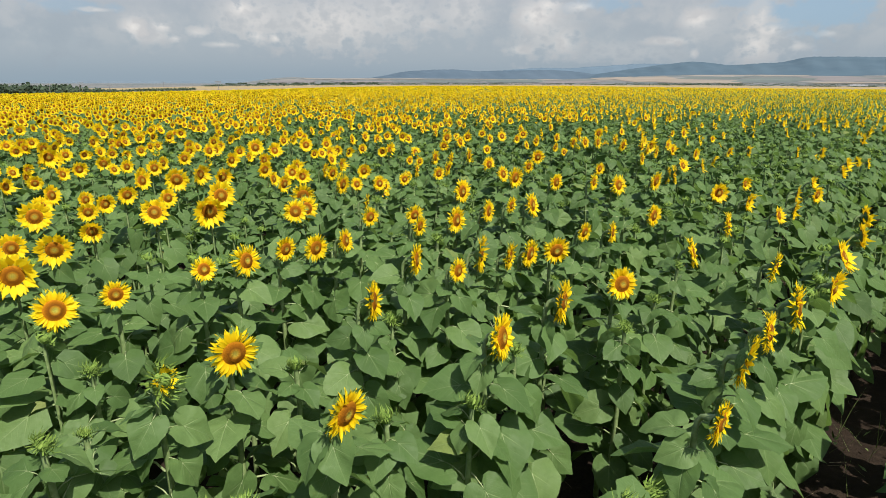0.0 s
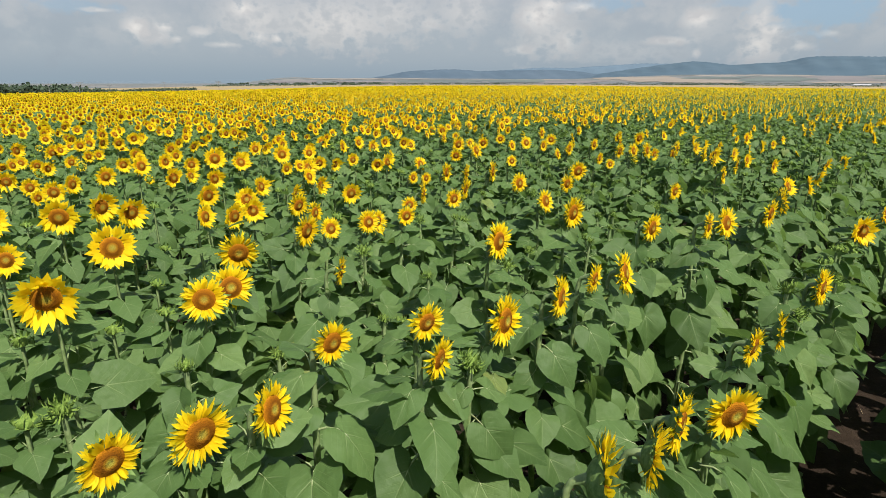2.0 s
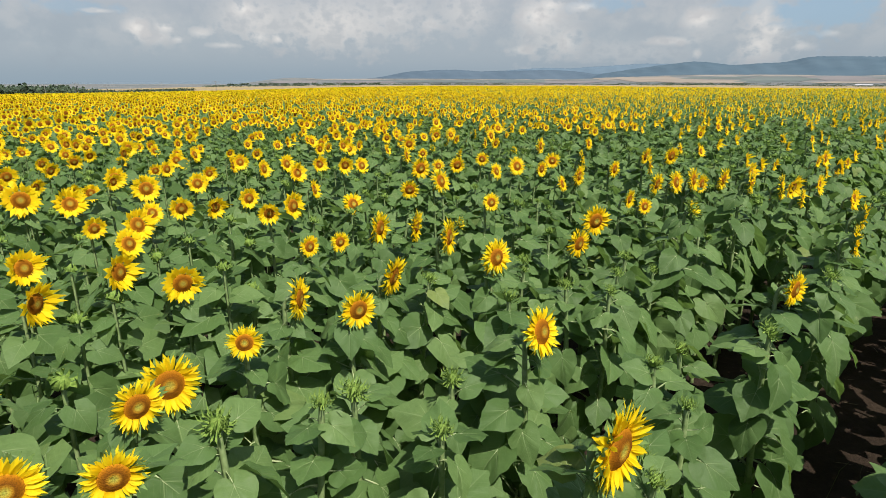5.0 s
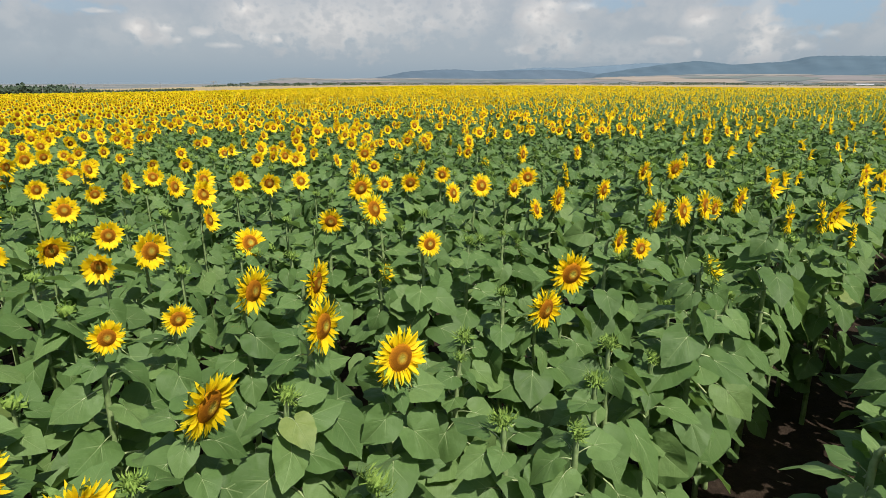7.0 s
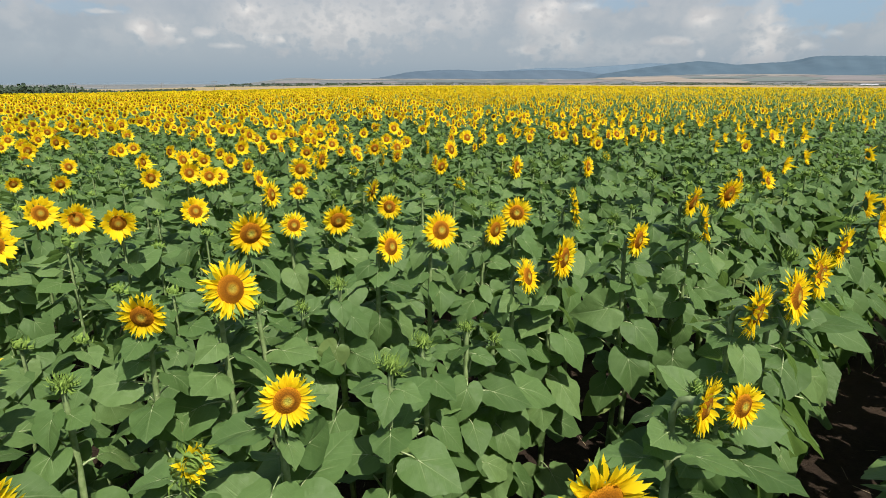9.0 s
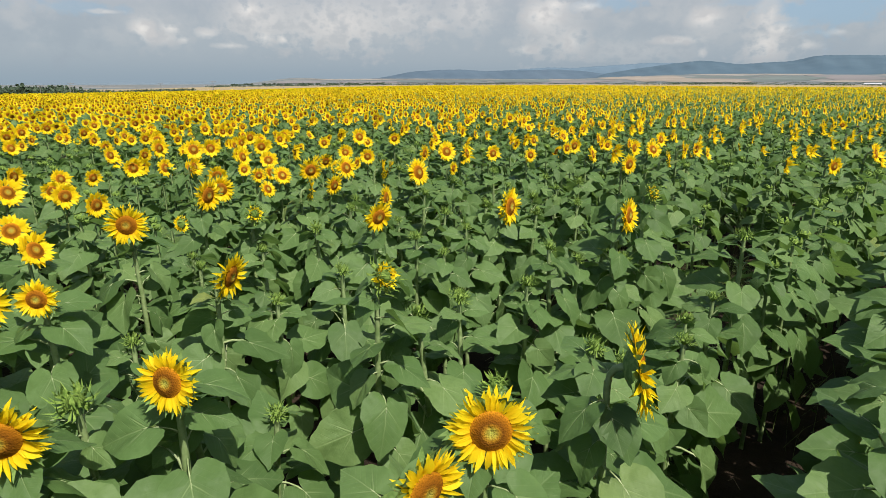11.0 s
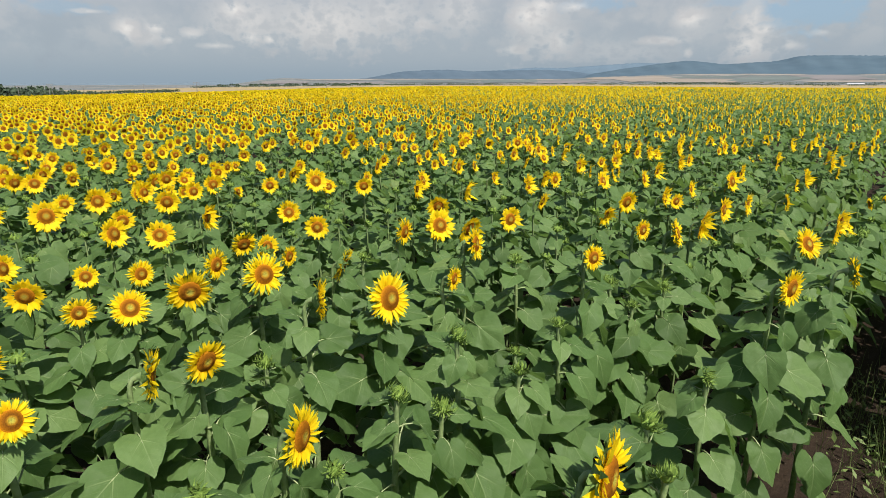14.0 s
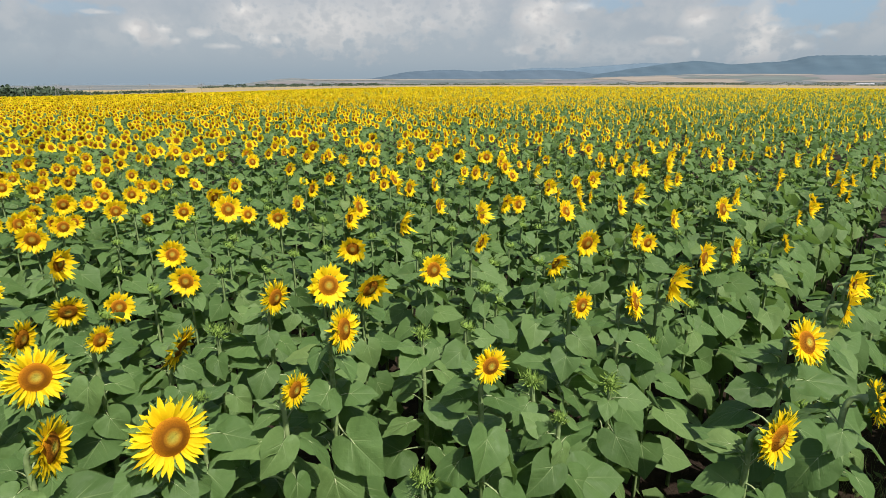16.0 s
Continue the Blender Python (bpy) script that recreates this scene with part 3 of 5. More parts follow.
def cup_mesh(name, r, depth=0.035):
    """The green back of a head, facing +z."""
    v, q, t, _ = dome_arrays(r * 1.04, depth, 4, 14)
    v = v * np.array([1, 1, -1])
    q, t = q[:, ::-1], t[:, ::-1]
    ob = mesh_object(name, v, [q, t], [BRACT])
    me = ob.data
    bpy.data.objects.remove(ob)
    return me


def cup_bract_mesh(name, seed, r, bracts):
    """The pointed bracts round the back of a head."""
    sv, sq, st = spikes(np.random.default_rng(seed), bracts, r * 0.98, 0.072, 0.022, -0.6, 0.25, 0.3)
    ob = mesh_object(name, sv, [sq, st], [BRACT])
    me = ob.data
    bpy.data.objects.remove(ob)
    return me


def bud_mesh(name, r):
    """The round body of a closed green bud, facing +z."""
    v, q, t, _ = dome_arrays(r, 0.03, 4, 12)
    v2, q2, t2, _ = dome_arrays(r, 0.03, 3, 12)
    v2 = v2 * np.array([1, 1, -1])
    ob = mesh_object(name, np.concatenate([v, v2]), [np.concatenate([q, q2[:, ::-1] + len(v)]), np.concatenate([t, t2[:, ::-1] + len(v)])], [BUD])
    me = ob.data
    bpy.data.objects.remove(ob)
    return me


def bract_mesh(name, seed, r):
    """Curling bracts that wrap a bud."""
    rng = np.random.default_rng(seed)
    parts_v, parts_q, parts_t, base = [], [], [], 0
    for n, rr, tl, th, hk in ((24, 0.95, -0.5, 0.35, 0.6), (20, 0.8, 0.1, 1.0, 0.7), (13, 0.5, 0.7, 1.5, 0.5)):
        sv, sq, st = spikes(rng, n, r * rr, 0.072, 0.009, tl, th, hk)
        parts_v.append(sv)
        parts_q.append(sq + base)
        parts_t.append(st + base)
        base += len(sv)
    ob = mesh_object(name, np.concatenate(parts_v), [np.concatenate(parts_q), np.concatenate(parts_t)], [BUD])
    me = ob.data
    bpy.data.objects.remove(ob)
    return me


def stem_mesh(name, bend):
    """A stem one metre tall at z, whose top bows over towards +x (the bow is drawn at true size by the head's own neck)."""
    pts = [(0, 0, 0), (bend * 0.4, 0.004, 0.25), (bend, -0.004, 0.5), (bend * 0.7, 0.003, 0.75), (0.0, 0, 1.0)]
    v, f = tube(pts, [0.019, 0.018, 0.016, 0.014, 0.011], 7)
    ob = mesh_object(name, v, f, [STEM])
    me = ob.data
    bpy.data.objects.remove(ob)
    return me


def neck_arrays(sides=6):
    """The bowed neck below a head: from the stem's top at the origin, over and forward to the head's back at (0.06, 0, 0.05)."""
    pts = [(0, 0, -0.03), (0.004, 0, 0.02), (0.018, 0, 0.046), (0.040, 0, 0.056), (0.060, 0, 0.052)]
    return tube(pts, [0.0105, 0.0105, 0.011, 0.014, 0.026], sides)



LEAF_MESHES = [leaf_mesh("leaf", *row) for row in
               ((1, 0.20, 0.10, 0.030, 0.05), (2, 0.30, 0.05, 0.040, 0.28), (3, 0.34, 0.16, 0.035, 0.46), (4, 0.26, 0.24, 0.030, 0.16), (5, 0.10, 0.02, 0.045, -0.08),
                (6, 0.36, -0.12, 0.040, 0.36), (7, 0.24, 0.30, 0.050, 0.58), (8, 0.16, -0.05, 0.050, 0.10))]
DISC_R = 0.060
PETAL_MESHES = [petals_mesh("petal_ring", 20 + s, n, DISC_R, L, d) for s, (n, L, d) in
                enumerate(((82, 0.065, 0.0), (86, 0.061, 0.05), (76, 0.070, -0.08), (84, 0.063, 0.12), (80, 0.064, -0.02)))]
OPENING_MESHES = [petals_mesh("petal_ring", 40 + s, n, 0.024, 0.050, -0.1, 0.25) for s, n in enumerate((34, 26))]
DISC_MESHES = [disc_mesh("disc", 50 + s, DISC_R) for s in range(3)]
CUP_MESHES = [cup_mesh("flower_head", DISC_R * 1.12, d) for d in (0.038, 0.035, 0.042)]
CUP_BRACT_MESHES = [cup_bract_mesh("bract_ring", 60 + s, DISC_R, 30) for s in range(3)]
BUD_MESHES = [bud_mesh("bud", r) for r in (0.036, 0.034, 0.039)]
BRACT_MESHES = [bract_mesh("bract_ring", 70 + s, r) for s, r in enumerate((0.036, 0.034, 0.039))]
STEM_MESHES = [stem_mesh("stem", b) for b in (0.010, -0.014, 0.02)]
nv, nf = neck_arrays()
_o = mesh_object("neck", nv, nf, [STEM])
NECK_MESH = _o.data
bpy.data.objects.remove(_o)

FACING = radians(58)        # heads look this far from -y towards +x
TO_SUN = Matrix.Rotation(radians(17), 4, Vector((0, 0, 1)).cross(SUN_DIR))      # leaves lean towards the light


def plant_layout(rng, height, state, leaves, yaw):
    """What one plant is made of, as (kind, index, local matrix); shared by the near plants and the joined field."""
    out = []
    stem_top = height - (0.05 if state == "bloom" else 0.02)
    a = rng.uniform(0, 6.28)
    for i in range(leaves):
        t = (i + 0.5) / leaves
        z = stem_top * (0.17 + 0.82 * t ** 0.64) - 0.03
        size = (0.092 + 0.112 * math.sin(math.pi * min(1, (1 - t) * 0.72 + 0.03))) * rng.uniform(0.74, 1.30)
        if state != "bloom":
            size *= 0.97
        a += 2.399 + rng.normal(0, 0.25)
        pitch = rng.normal(-0.04 - 0.22 * (1 - t) + 0.25 * max(0, t - 0.8) / 0.2, 0.25)
        m = Matrix.Translation((0, 0, z)) @ TO_SUN @ Euler((0, 0, a)).to_matrix().to_4x4() @ Euler((pitch, rng.normal(0, 0.36), 0)).to_matrix().to_4x4() @ Matrix.Diagonal((size, size, size, 1))
        out.append(("leaf", int(rng.integers(0, 8)), m))
    # small leaves right under the head
    for k in range(3 if leaves > 14 else 2):
        size = rng.uniform(0.09, 0.135)
        m = Matrix.Translation((0, 0, stem_top - 0.02 - 0.03 * k)) @ Euler((0, 0, yaw + math.pi / 2 + (k - 1) * 1.5 + rng.normal(0, 0.4))).to_matrix().to_4x4() @ Euler((rng.normal(-0.1, 0.25), rng.normal(0, 0.3), 0)).to_matrix().to_4x4() @ Matrix.Diagonal((size, size, size, 1))
        out.append(("leaf", int(rng.integers(0, 8)), m))
    out.append(("stem", int(rng.integers(0, 3)), Matrix.Diagonal((1.0, 1.0, stem_top, 1))))
    turn = Matrix.Translation((0, 0, stem_top)) @ Euler((0, 0, yaw)).to_matrix().to_4x4()
    return out, turn, stem_top


def head_pose(rng, turn, size, up):
    """Where a head sits on its neck: it looks along the plant's +x, tipped up by that angle."""
    tip = Euler((rng.normal(0, 0.12), math.pi / 2 - up, 0)).to_matrix().to_4x4()
    return turn @ Matrix.Translation((0.085, 0, 0.055)) @ tip @ Euler((0, 0, rng.uniform(0, 6.28))).to_matrix().to_4x4() @ Matrix.Diagonal((size, size, size, 1))

# ---- the sown rows ----
ROW_TURN, ROW_GAP, ROW_OFF, IN_ROW = radians(42.9), 0.875, -0.32, 0.27
ROW_U = np.array([math.sin(ROW_TURN), math.cos(ROW_TURN)])
ROW_N = np.array([math.cos(ROW_TURN), -math.sin(ROW_TURN)])
LINE = np.array([(0.0, 1.0), (-0.05, 3.3), (0.45, 6.4), (1.1, 8.5), (1.7, 12.5), (1.8, 14.0), (1.8, 15.9), (2.4, 17.5), (2.6, 21.0), (2.7, 24.0)])


def off_line(x, y):
    """Sideways distance from the middle line of the walk."""
    return x - np.interp(y, LINE[:, 1], LINE[:, 0])


# Heads in bloom, row by row: x, y, height and, where plain to see, the turn in degrees and the size
HEADS = []
HEADS.append([(1.07, 2.80, 1.60, 38, 0.72), (1.40, 3.28, 1.60, 48, 1.08), (1.66, 3.57, 1.60, 52, 0.87), (1.99, 3.90, 1.60, 45, 1.14), (2.39, 4.21, 1.60, 41, 0.96), (2.23, 4.56, 1.61, 42, 0.89)])
HEADS.append([(-0.26, 2.86, 1.60, 49, 0.86), (0.35, 3.36, 1.67, 55, 0.94), (0.70, 3.77, 1.68, 69, 1.02), (1.17, 4.30, 1.59, 14, 0.90), (1.92, 5.08, 1.56, 59, 1.01)])
HEADS.append([(-1.03, 3.08, 1.60), (-0.83, 3.33, 1.61, 38, 0.94), (-0.28, 3.88, 1.64, 81, 0.96), (0.18, 4.25, 1.69, 51, 0.66), (-0.07, 4.27, 1.75, 72, 0.86), (0.33, 4.56, 1.70, 80, 1.06), (0.54, 4.77, 1.62, 62, 0.88), (0.72, 5.02, 1.57, 57, 0.94), (0.92, 5.06, 1.58, 24, 0.91), (1.24, 5.56, 1.59, 41, 0.74), (2.15, 6.53, 1.51, 31, 1.01), (3.56, 8.19, 1.43, 5, 1.07)])
HEADS.append([(-1.96, 3.85, 1.60, 36, 0.98), (-1.64, 3.88, 1.68, 31, 0.66), (-1.29, 4.18, 1.72, 43, 0.66), (-1.09, 4.32, 1.73), (-0.93, 4.61, 1.72, 56, 0.73), (-0.78, 4.81, 1.67, 61, 0.86), (-0.59, 4.89, 1.70, 70, 0.78), (-0.44, 5.11, 1.82, 65, 0.66), (-0.08, 5.15, 1.74, 55, 0.66), (-0.13, 5.40, 1.77, 35, 0.66), (0.20, 5.65, 1.67, 58, 0.99), (0.48, 5.86, 1.70, 68, 0.88), (0.71, 6.15, 1.69, 57, 0.66), (0.93, 6.36, 1.65, 61, 1.08), (1.25, 6.88, 1.78, 49, 0.80), (1.67, 7.02, 1.76, 47, 0.79), (2.16, 7.77, 1.60, 44, 1.06), (2.79, 8.29, 1.56, 46, 1.09)])
HEADS.append([(3.56, 9.37, 1.61, 38, 0.92)])
HEADS.append([(-2.59, 4.42, 1.60, 38, 1.17), (-1.16, 5.80, 1.71, 30, 0.88), (-1.12, 6.02, 1.69, 27, 0.97), (-0.61, 6.22, 1.71, 79, 0.68), (0.29, 6.96, 1.67, 47, 1.11), (0.93, 7.70, 1.70, 38, 1.07), (2.33, 9.27, 1.58, 39, 0.83)])
HEADS.append([(-2.64, 4.91, 1.63, 35, 1.04), (-3.06, 5.06, 1.60, 38, 0.91), (-2.63, 5.35, 1.65, 32, 0.74), (-2.20, 5.50, 1.77, 27, 0.95), (-1.89, 5.81, 1.71, 22, 1.15), (-1.29, 6.63, 1.69, 25, 1.03), (-0.94, 6.89, 1.76, 69, 0.90), (-0.82, 7.06, 1.73, 43, 0.66), (-0.35, 7.58, 1.70, 34, 0.66), (-0.64, 7.59, 1.65), (0.89, 8.70, 1.59, 47, 0.99), (2.27, 10.51, 1.74), (3.14, 11.38, 1.80), (3.92, 12.26, 1.60, 49, 1.16), (4.16, 12.46, 1.57, 35, 1.20)])
HEADS.append([(-2.93, 5.82, 1.70, 32, 0.72), (-2.78, 6.19, 1.78, 50, 0.77), (-2.52, 6.41, 1.71, 63, 0.81), (-2.21, 6.91, 1.64, 36, 1.26), (-1.80, 7.42, 1.73, 68, 0.77), (-1.55, 7.72, 1.71, 22, 0.80), (-1.21, 7.78, 1.74, 54, 0.81), (-1.16, 8.11, 1.61, 59, 0.80), (-0.72, 8.59, 1.39, 28, 1.12), (-0.39, 8.63, 1.57, 21, 0.66), (0.03, 9.08, 1.54, 46, 0.88), (-0.28, 9.13, 1.58, 81, 0.92), (0.16, 9.61, 1.54, 87, 1.07), (0.80, 9.96, 1.55, 38, 1.01), (0.49, 9.98, 1.68, 60, 0.97), (1.55, 10.88, 1.39, 40, 1.04), (1.74, 11.13, 1.52, 30, 1.17), (2.08, 11.36, 1.66, 48, 0.73)])
HEADS.append([(2.28, 11.53, 1.56, 27, 0.69), (2.54, 11.99, 1.69, 42, 0.96), (2.81, 12.20, 1.67, 47, 1.02), (3.16, 12.61, 1.63, 46, 1.12), (3.40, 12.94, 1.53, 44, 0.96), (3.99, 13.66, 1.46, 37, 1.23), (4.59, 14.15, 1.50, 34, 1.04)])
HEADS.append([(-3.59, 6.09, 1.60, 36, 1.20), (-2.92, 7.50, 1.71, 38, 1.17), (-1.89, 8.58, 1.63, 22, 0.92), (-2.26, 8.62, 1.66), (-1.56, 9.03, 1.59, 83, 0.96), (-1.40, 9.50, 1.60, 75, 0.94), (-1.09, 9.60, 1.50, 26, 1.01), (-0.43, 10.04, 1.60, 54, 0.66), (-0.29, 10.38, 1.54, 43, 0.66), (-0.04, 10.72, 1.56, 67, 1.06), (0.22, 11.05, 1.49, 80, 1.18), (0.59, 11.41, 1.42, 60, 0.90), (0.88, 11.47, 1.61, 39, 0.74), (1.78, 12.81, 1.55, 59, 0.84), (1.98, 12.89, 1.63, 46, 1.01), (2.43, 13.07, 1.68, 36, 0.89), (3.06, 13.89, 1.73, 41, 0.99), (3.73, 14.76, 1.63, 39, 1.16)])
HEADS.append([(-2.52, 9.46, 1.68, 60, 0.93), (-2.12, 9.73, 1.55, 57, 0.99), (-1.95, 10.22, 1.68, 52, 0.69), (-1.73, 10.37, 1.67, 58, 1.00), (-0.94, 10.88, 1.64, 17, 0.76), (-0.85, 11.27, 1.62, 56, 1.04), (-0.42, 11.82, 1.52, 45, 1.03), (0.11, 12.12, 1.61, 20, 0.84), (0.42, 12.28, 1.67), (1.05, 12.96, 1.67, 64, 0.84), (1.32, 13.25, 1.69, 46, 0.99), (1.67, 13.59, 1.61, 52, 0.89), (1.82, 13.69, 1.70, 9, 0.88), (2.28, 14.06, 1.66, 64, 1.21)])
HEADS.append([(-3.36, 9.60, 1.80), (-3.11, 9.78, 1.64, 56, 1.04), (-1.75, 11.12, 1.63, 25, 0.88), (-0.89, 12.29, 1.58, 73, 0.88), (0.17, 13.30, 1.66, 38, 1.17), (0.38, 13.50, 1.66, 31, 0.72), (0.62, 13.73, 1.64, 23, 0.94), (0.95, 13.93, 1.69, 14, 0.79), (1.45, 14.77, 1.70), (2.84, 16.06, 1.68, 54, 0.95), (3.15, 16.58, 1.71), (6.44, 20.26, 1.62), (6.59, 20.40, 1.59)])
HEADS.append([(-3.22, 11.29, 1.67, 37, 1.32), (-2.95, 11.52, 1.59, 34, 1.18), (-2.50, 12.03, 1.64, 28, 1.19), (-0.78, 13.56, 1.66, 24, 0.92), (-0.08, 14.56, 1.66, 68, 0.95), (0.15, 14.56, 1.69, 25, 0.66), (0.67, 15.13, 1.59, 74, 0.97), (1.29, 15.93, 1.70, 32, 0.83), (2.19, 16.95, 1.55, 62, 1.29), (3.48, 18.21, 1.71, 36, 0.87), (3.89, 18.76, 1.79, 22, 0.85), (5.02, 20.00, 1.60), (6.53, 21.55, 1.46), (6.62, 21.70, 1.44)])
HEADS.append([(-2.36, 13.25, 1.61), (-1.92, 13.95, 1.56, 68, 1.08), (-0.72, 14.57, 1.52, 37, 1.02), (-0.43, 15.37, 1.65, 64, 0.82), (-0.11, 15.68, 1.71, 22, 0.98), (1.20, 17.14, 1.58, 75, 0.93), (2.57, 18.64, 1.75, 25, 0.66), (3.08, 19.29, 1.75, 31, 0.66), (3.46, 19.62, 1.64, 58, 0.93), (3.84, 20.04, 1.61, 52, 1.21), (4.25, 20.53, 1.62, 44, 1.03), (5.44, 21.65, 1.38)])
HEADS.append([(-3.15, 13.55, 1.60), (-2.42, 14.50, 1.58, 34, 1.00), (-1.09, 15.81, 1.62, 32, 0.91), (-0.21, 16.46, 1.50), (0.23, 16.81, 1.51), (0.25, 17.12, 1.66, 66, 0.66), (0.48, 17.58, 1.58, 109, 0.97), (0.68, 17.66, 1.60, 50, 0.83), (1.05, 18.25, 1.65, 95, 0.95), (1.40, 18.37, 1.61, 60, 1.23), (1.76, 18.72, 1.60, 57, 0.66), (1.91, 19.07, 1.72, 65, 0.94), (3.19, 20.56, 1.57, 48, 0.83), (4.00, 20.98, 1.61, 16, 0.68), (3.53, 21.02, 1.60, 23, 1.00), (3.96, 21.17, 1.61, 51, 0.98), (5.31, 22.51, 1.55, 25, 1.16)])
HEADS.append([(-1.52, 16.25, 1.60, 62, 0.79), (-1.29, 16.94, 1.64), (-1.11, 17.03, 1.55), (-0.38, 17.73, 1.55, 31, 1.07), (-0.17, 18.19, 1.61, 39, 0.66), (0.03, 18.30, 1.59, 35, 0.87), (0.28, 18.47, 1.62, 29, 1.06), (0.58, 18.85, 1.59, 52, 1.10), (0.23, 19.00, 1.61, 83, 0.86), (0.64, 19.24, 1.59, 60, 0.66), (0.99, 19.34, 1.50, 73, 1.08), (1.41, 19.68, 1.65, 51, 0.89), (1.68, 19.88, 1.65, 36, 1.11), (1.92, 19.99, 1.59, 51, 1.07), (2.31, 20.46, 1.56, 45, 0.98), (2.67, 20.89, 1.64, 63, 0.80), (3.55, 21.97, 1.65, 36, 0.96), (4.33, 22.84, 1.53)])
HEADS.append([(-2.03, 17.31, 1.60), (-0.76, 18.63, 1.54, 30, 0.92), (-0.57, 18.92, 1.56, 37, 0.66), (-0.36, 19.18, 1.49, 49, 0.79), (0.17, 19.72, 1.55, 39, 0.90), (0.22, 20.14, 1.41, 57, 0.89), (0.62, 20.29, 1.54, 14, 0.91), (1.67, 20.90, 1.59, 0, 0.94), (1.99, 21.95, 1.55, 68, 1.12), (2.77, 22.47, 1.53, 57, 1.15)])
HEADS.append([(-0.94, 19.94, 1.58, 56, 1.06), (-0.68, 20.16, 1.51, 29, 1.04), (-0.44, 20.59, 1.57, 76, 1.05), (0.19, 21.03, 1.51, 16, 0.96), (0.84, 21.79, 1.64, 8, 0.88), (1.96, 23.52, 1.61)])
HEADS.append([(-3.21, 18.01, 1.65), (-1.21, 20.58, 1.54, 32, 0.96), (-1.13, 21.31, 1.57, 28, 1.10), (0.22, 22.22, 1.63, 51, 1.22)])
HEADS.append([(-2.05, 21.66, 1.51, 33, 1.23), (-0.50, 22.81, 1.48, 40, 0.97)])
HEADS.append([(-3.34, 22.58, 1.56, 57, 1.11), (-2.37, 23.67, 1.39, 28, 1.16), (-2.02, 23.94, 1.45), (-1.25, 24.91, 1.43)])
HEADS.append([(-3.35, 23.36, 1.49), (-1.87, 24.56, 1.46)])
# heads farther to the sides of the walk
HEADS.append([(2.86, 4.83, 1.60), (3.37, 5.39, 1.60), (3.90, 6.09, 1.60), (2.55, 5.86, 1.58), (3.27, 6.35, 1.55), (3.16, 6.72, 1.61), (3.95, 7.23, 1.59), (4.47, 7.68, 1.50), (5.72, 9.14, 1.55), (1.58, 5.94, 1.49), (4.20, 8.80, 1.44)])
HEADS.append([(3.08, 8.67, 1.58), (3.26, 8.91, 1.55), (3.99, 9.72, 1.56), (5.02, 11.03, 1.62), (5.73, 11.76, 1.55), (3.21, 10.10, 1.62), (3.61, 10.62, 1.66), (4.33, 11.76, 1.58), (3.89, 11.84, 1.57), (4.60, 12.71, 1.55)])
HEADS.append([(6.17, 14.79, 1.45), (6.69, 15.35, 1.45), (7.25, 16.01, 1.48), (6.61, 16.15, 1.60), (7.70, 17.46, 1.60), (-0.65, 8.22, 1.51), (2.99, 13.52, 1.67), (4.61, 14.37, 1.62), (5.01, 14.71, 1.51), (5.63, 15.44, 1.41), (6.36, 16.45, 1.60), (7.10, 17.92, 1.58)])
HEADS.append([(-3.09, 7.07, 1.77), (-2.44, 7.61, 1.72), (-2.78, 7.81, 1.72), (4.00, 15.14, 1.69), (4.55, 15.68, 1.59), (4.60, 15.90, 1.60), (5.33, 16.78, 1.60), (5.98, 17.49, 1.60), (5.85, 18.77, 1.61), (6.48, 18.96, 1.66)])
HEADS.append([(-5.00, 7.67, 1.60), (-4.83, 7.92, 1.60), (-4.73, 8.30, 1.65), (-4.14, 8.43, 1.69), (-3.77, 8.73, 1.67), (-3.84, 9.13, 1.68), (-3.67, 9.44, 1.71), (-1.40, 11.77, 1.59), (3.93, 18.40, 1.73), (6.02, 19.86, 1.64)])
HEADS.append([(-4.59, 9.56, 1.57), (-4.02, 10.44, 1.70), (-3.32, 10.76, 1.66), (-3.29, 11.60, 1.72), (-2.22, 12.57, 1.60), (-1.12, 13.67, 1.66), (4.46, 19.34, 1.71), (4.76, 19.73, 1.69), (5.08, 20.97, 1.60), (-5.94, 9.72, 1.60), (-4.00, 11.48, 1.60), (-3.08, 12.06, 1.59), (-3.02, 12.42, 1.68), (-2.76, 13.04, 1.69), (-2.14, 13.44, 1.68), (4.51, 20.62, 1.65), (5.66, 21.79, 1.62), (6.15, 22.40, 1.57), (6.49, 22.89, 1.54), (7.28, 23.78, 1.66), (7.59, 24.43, 1.69), (8.04, 24.72, 1.67)])
HEADS.append([(-5.41, 11.09, 1.56), (-5.41, 11.61, 1.58), (-3.09, 14.02, 1.67), (-1.12, 15.43, 1.71), (-1.11, 16.10, 1.57), (-0.18, 16.97, 1.64), (4.72, 22.31, 1.49), (-4.62, 13.01, 1.61), (-4.00, 14.29, 1.58), (-3.31, 14.50, 1.60), (-3.40, 14.86, 1.52), (-2.95, 15.57, 1.58), (3.78, 22.37, 1.65), (3.68, 23.08, 1.60), (4.60, 23.12, 1.60), (4.73, 23.38, 1.59), (5.80, 25.40, 1.58), (5.90, 25.63, 1.61)])
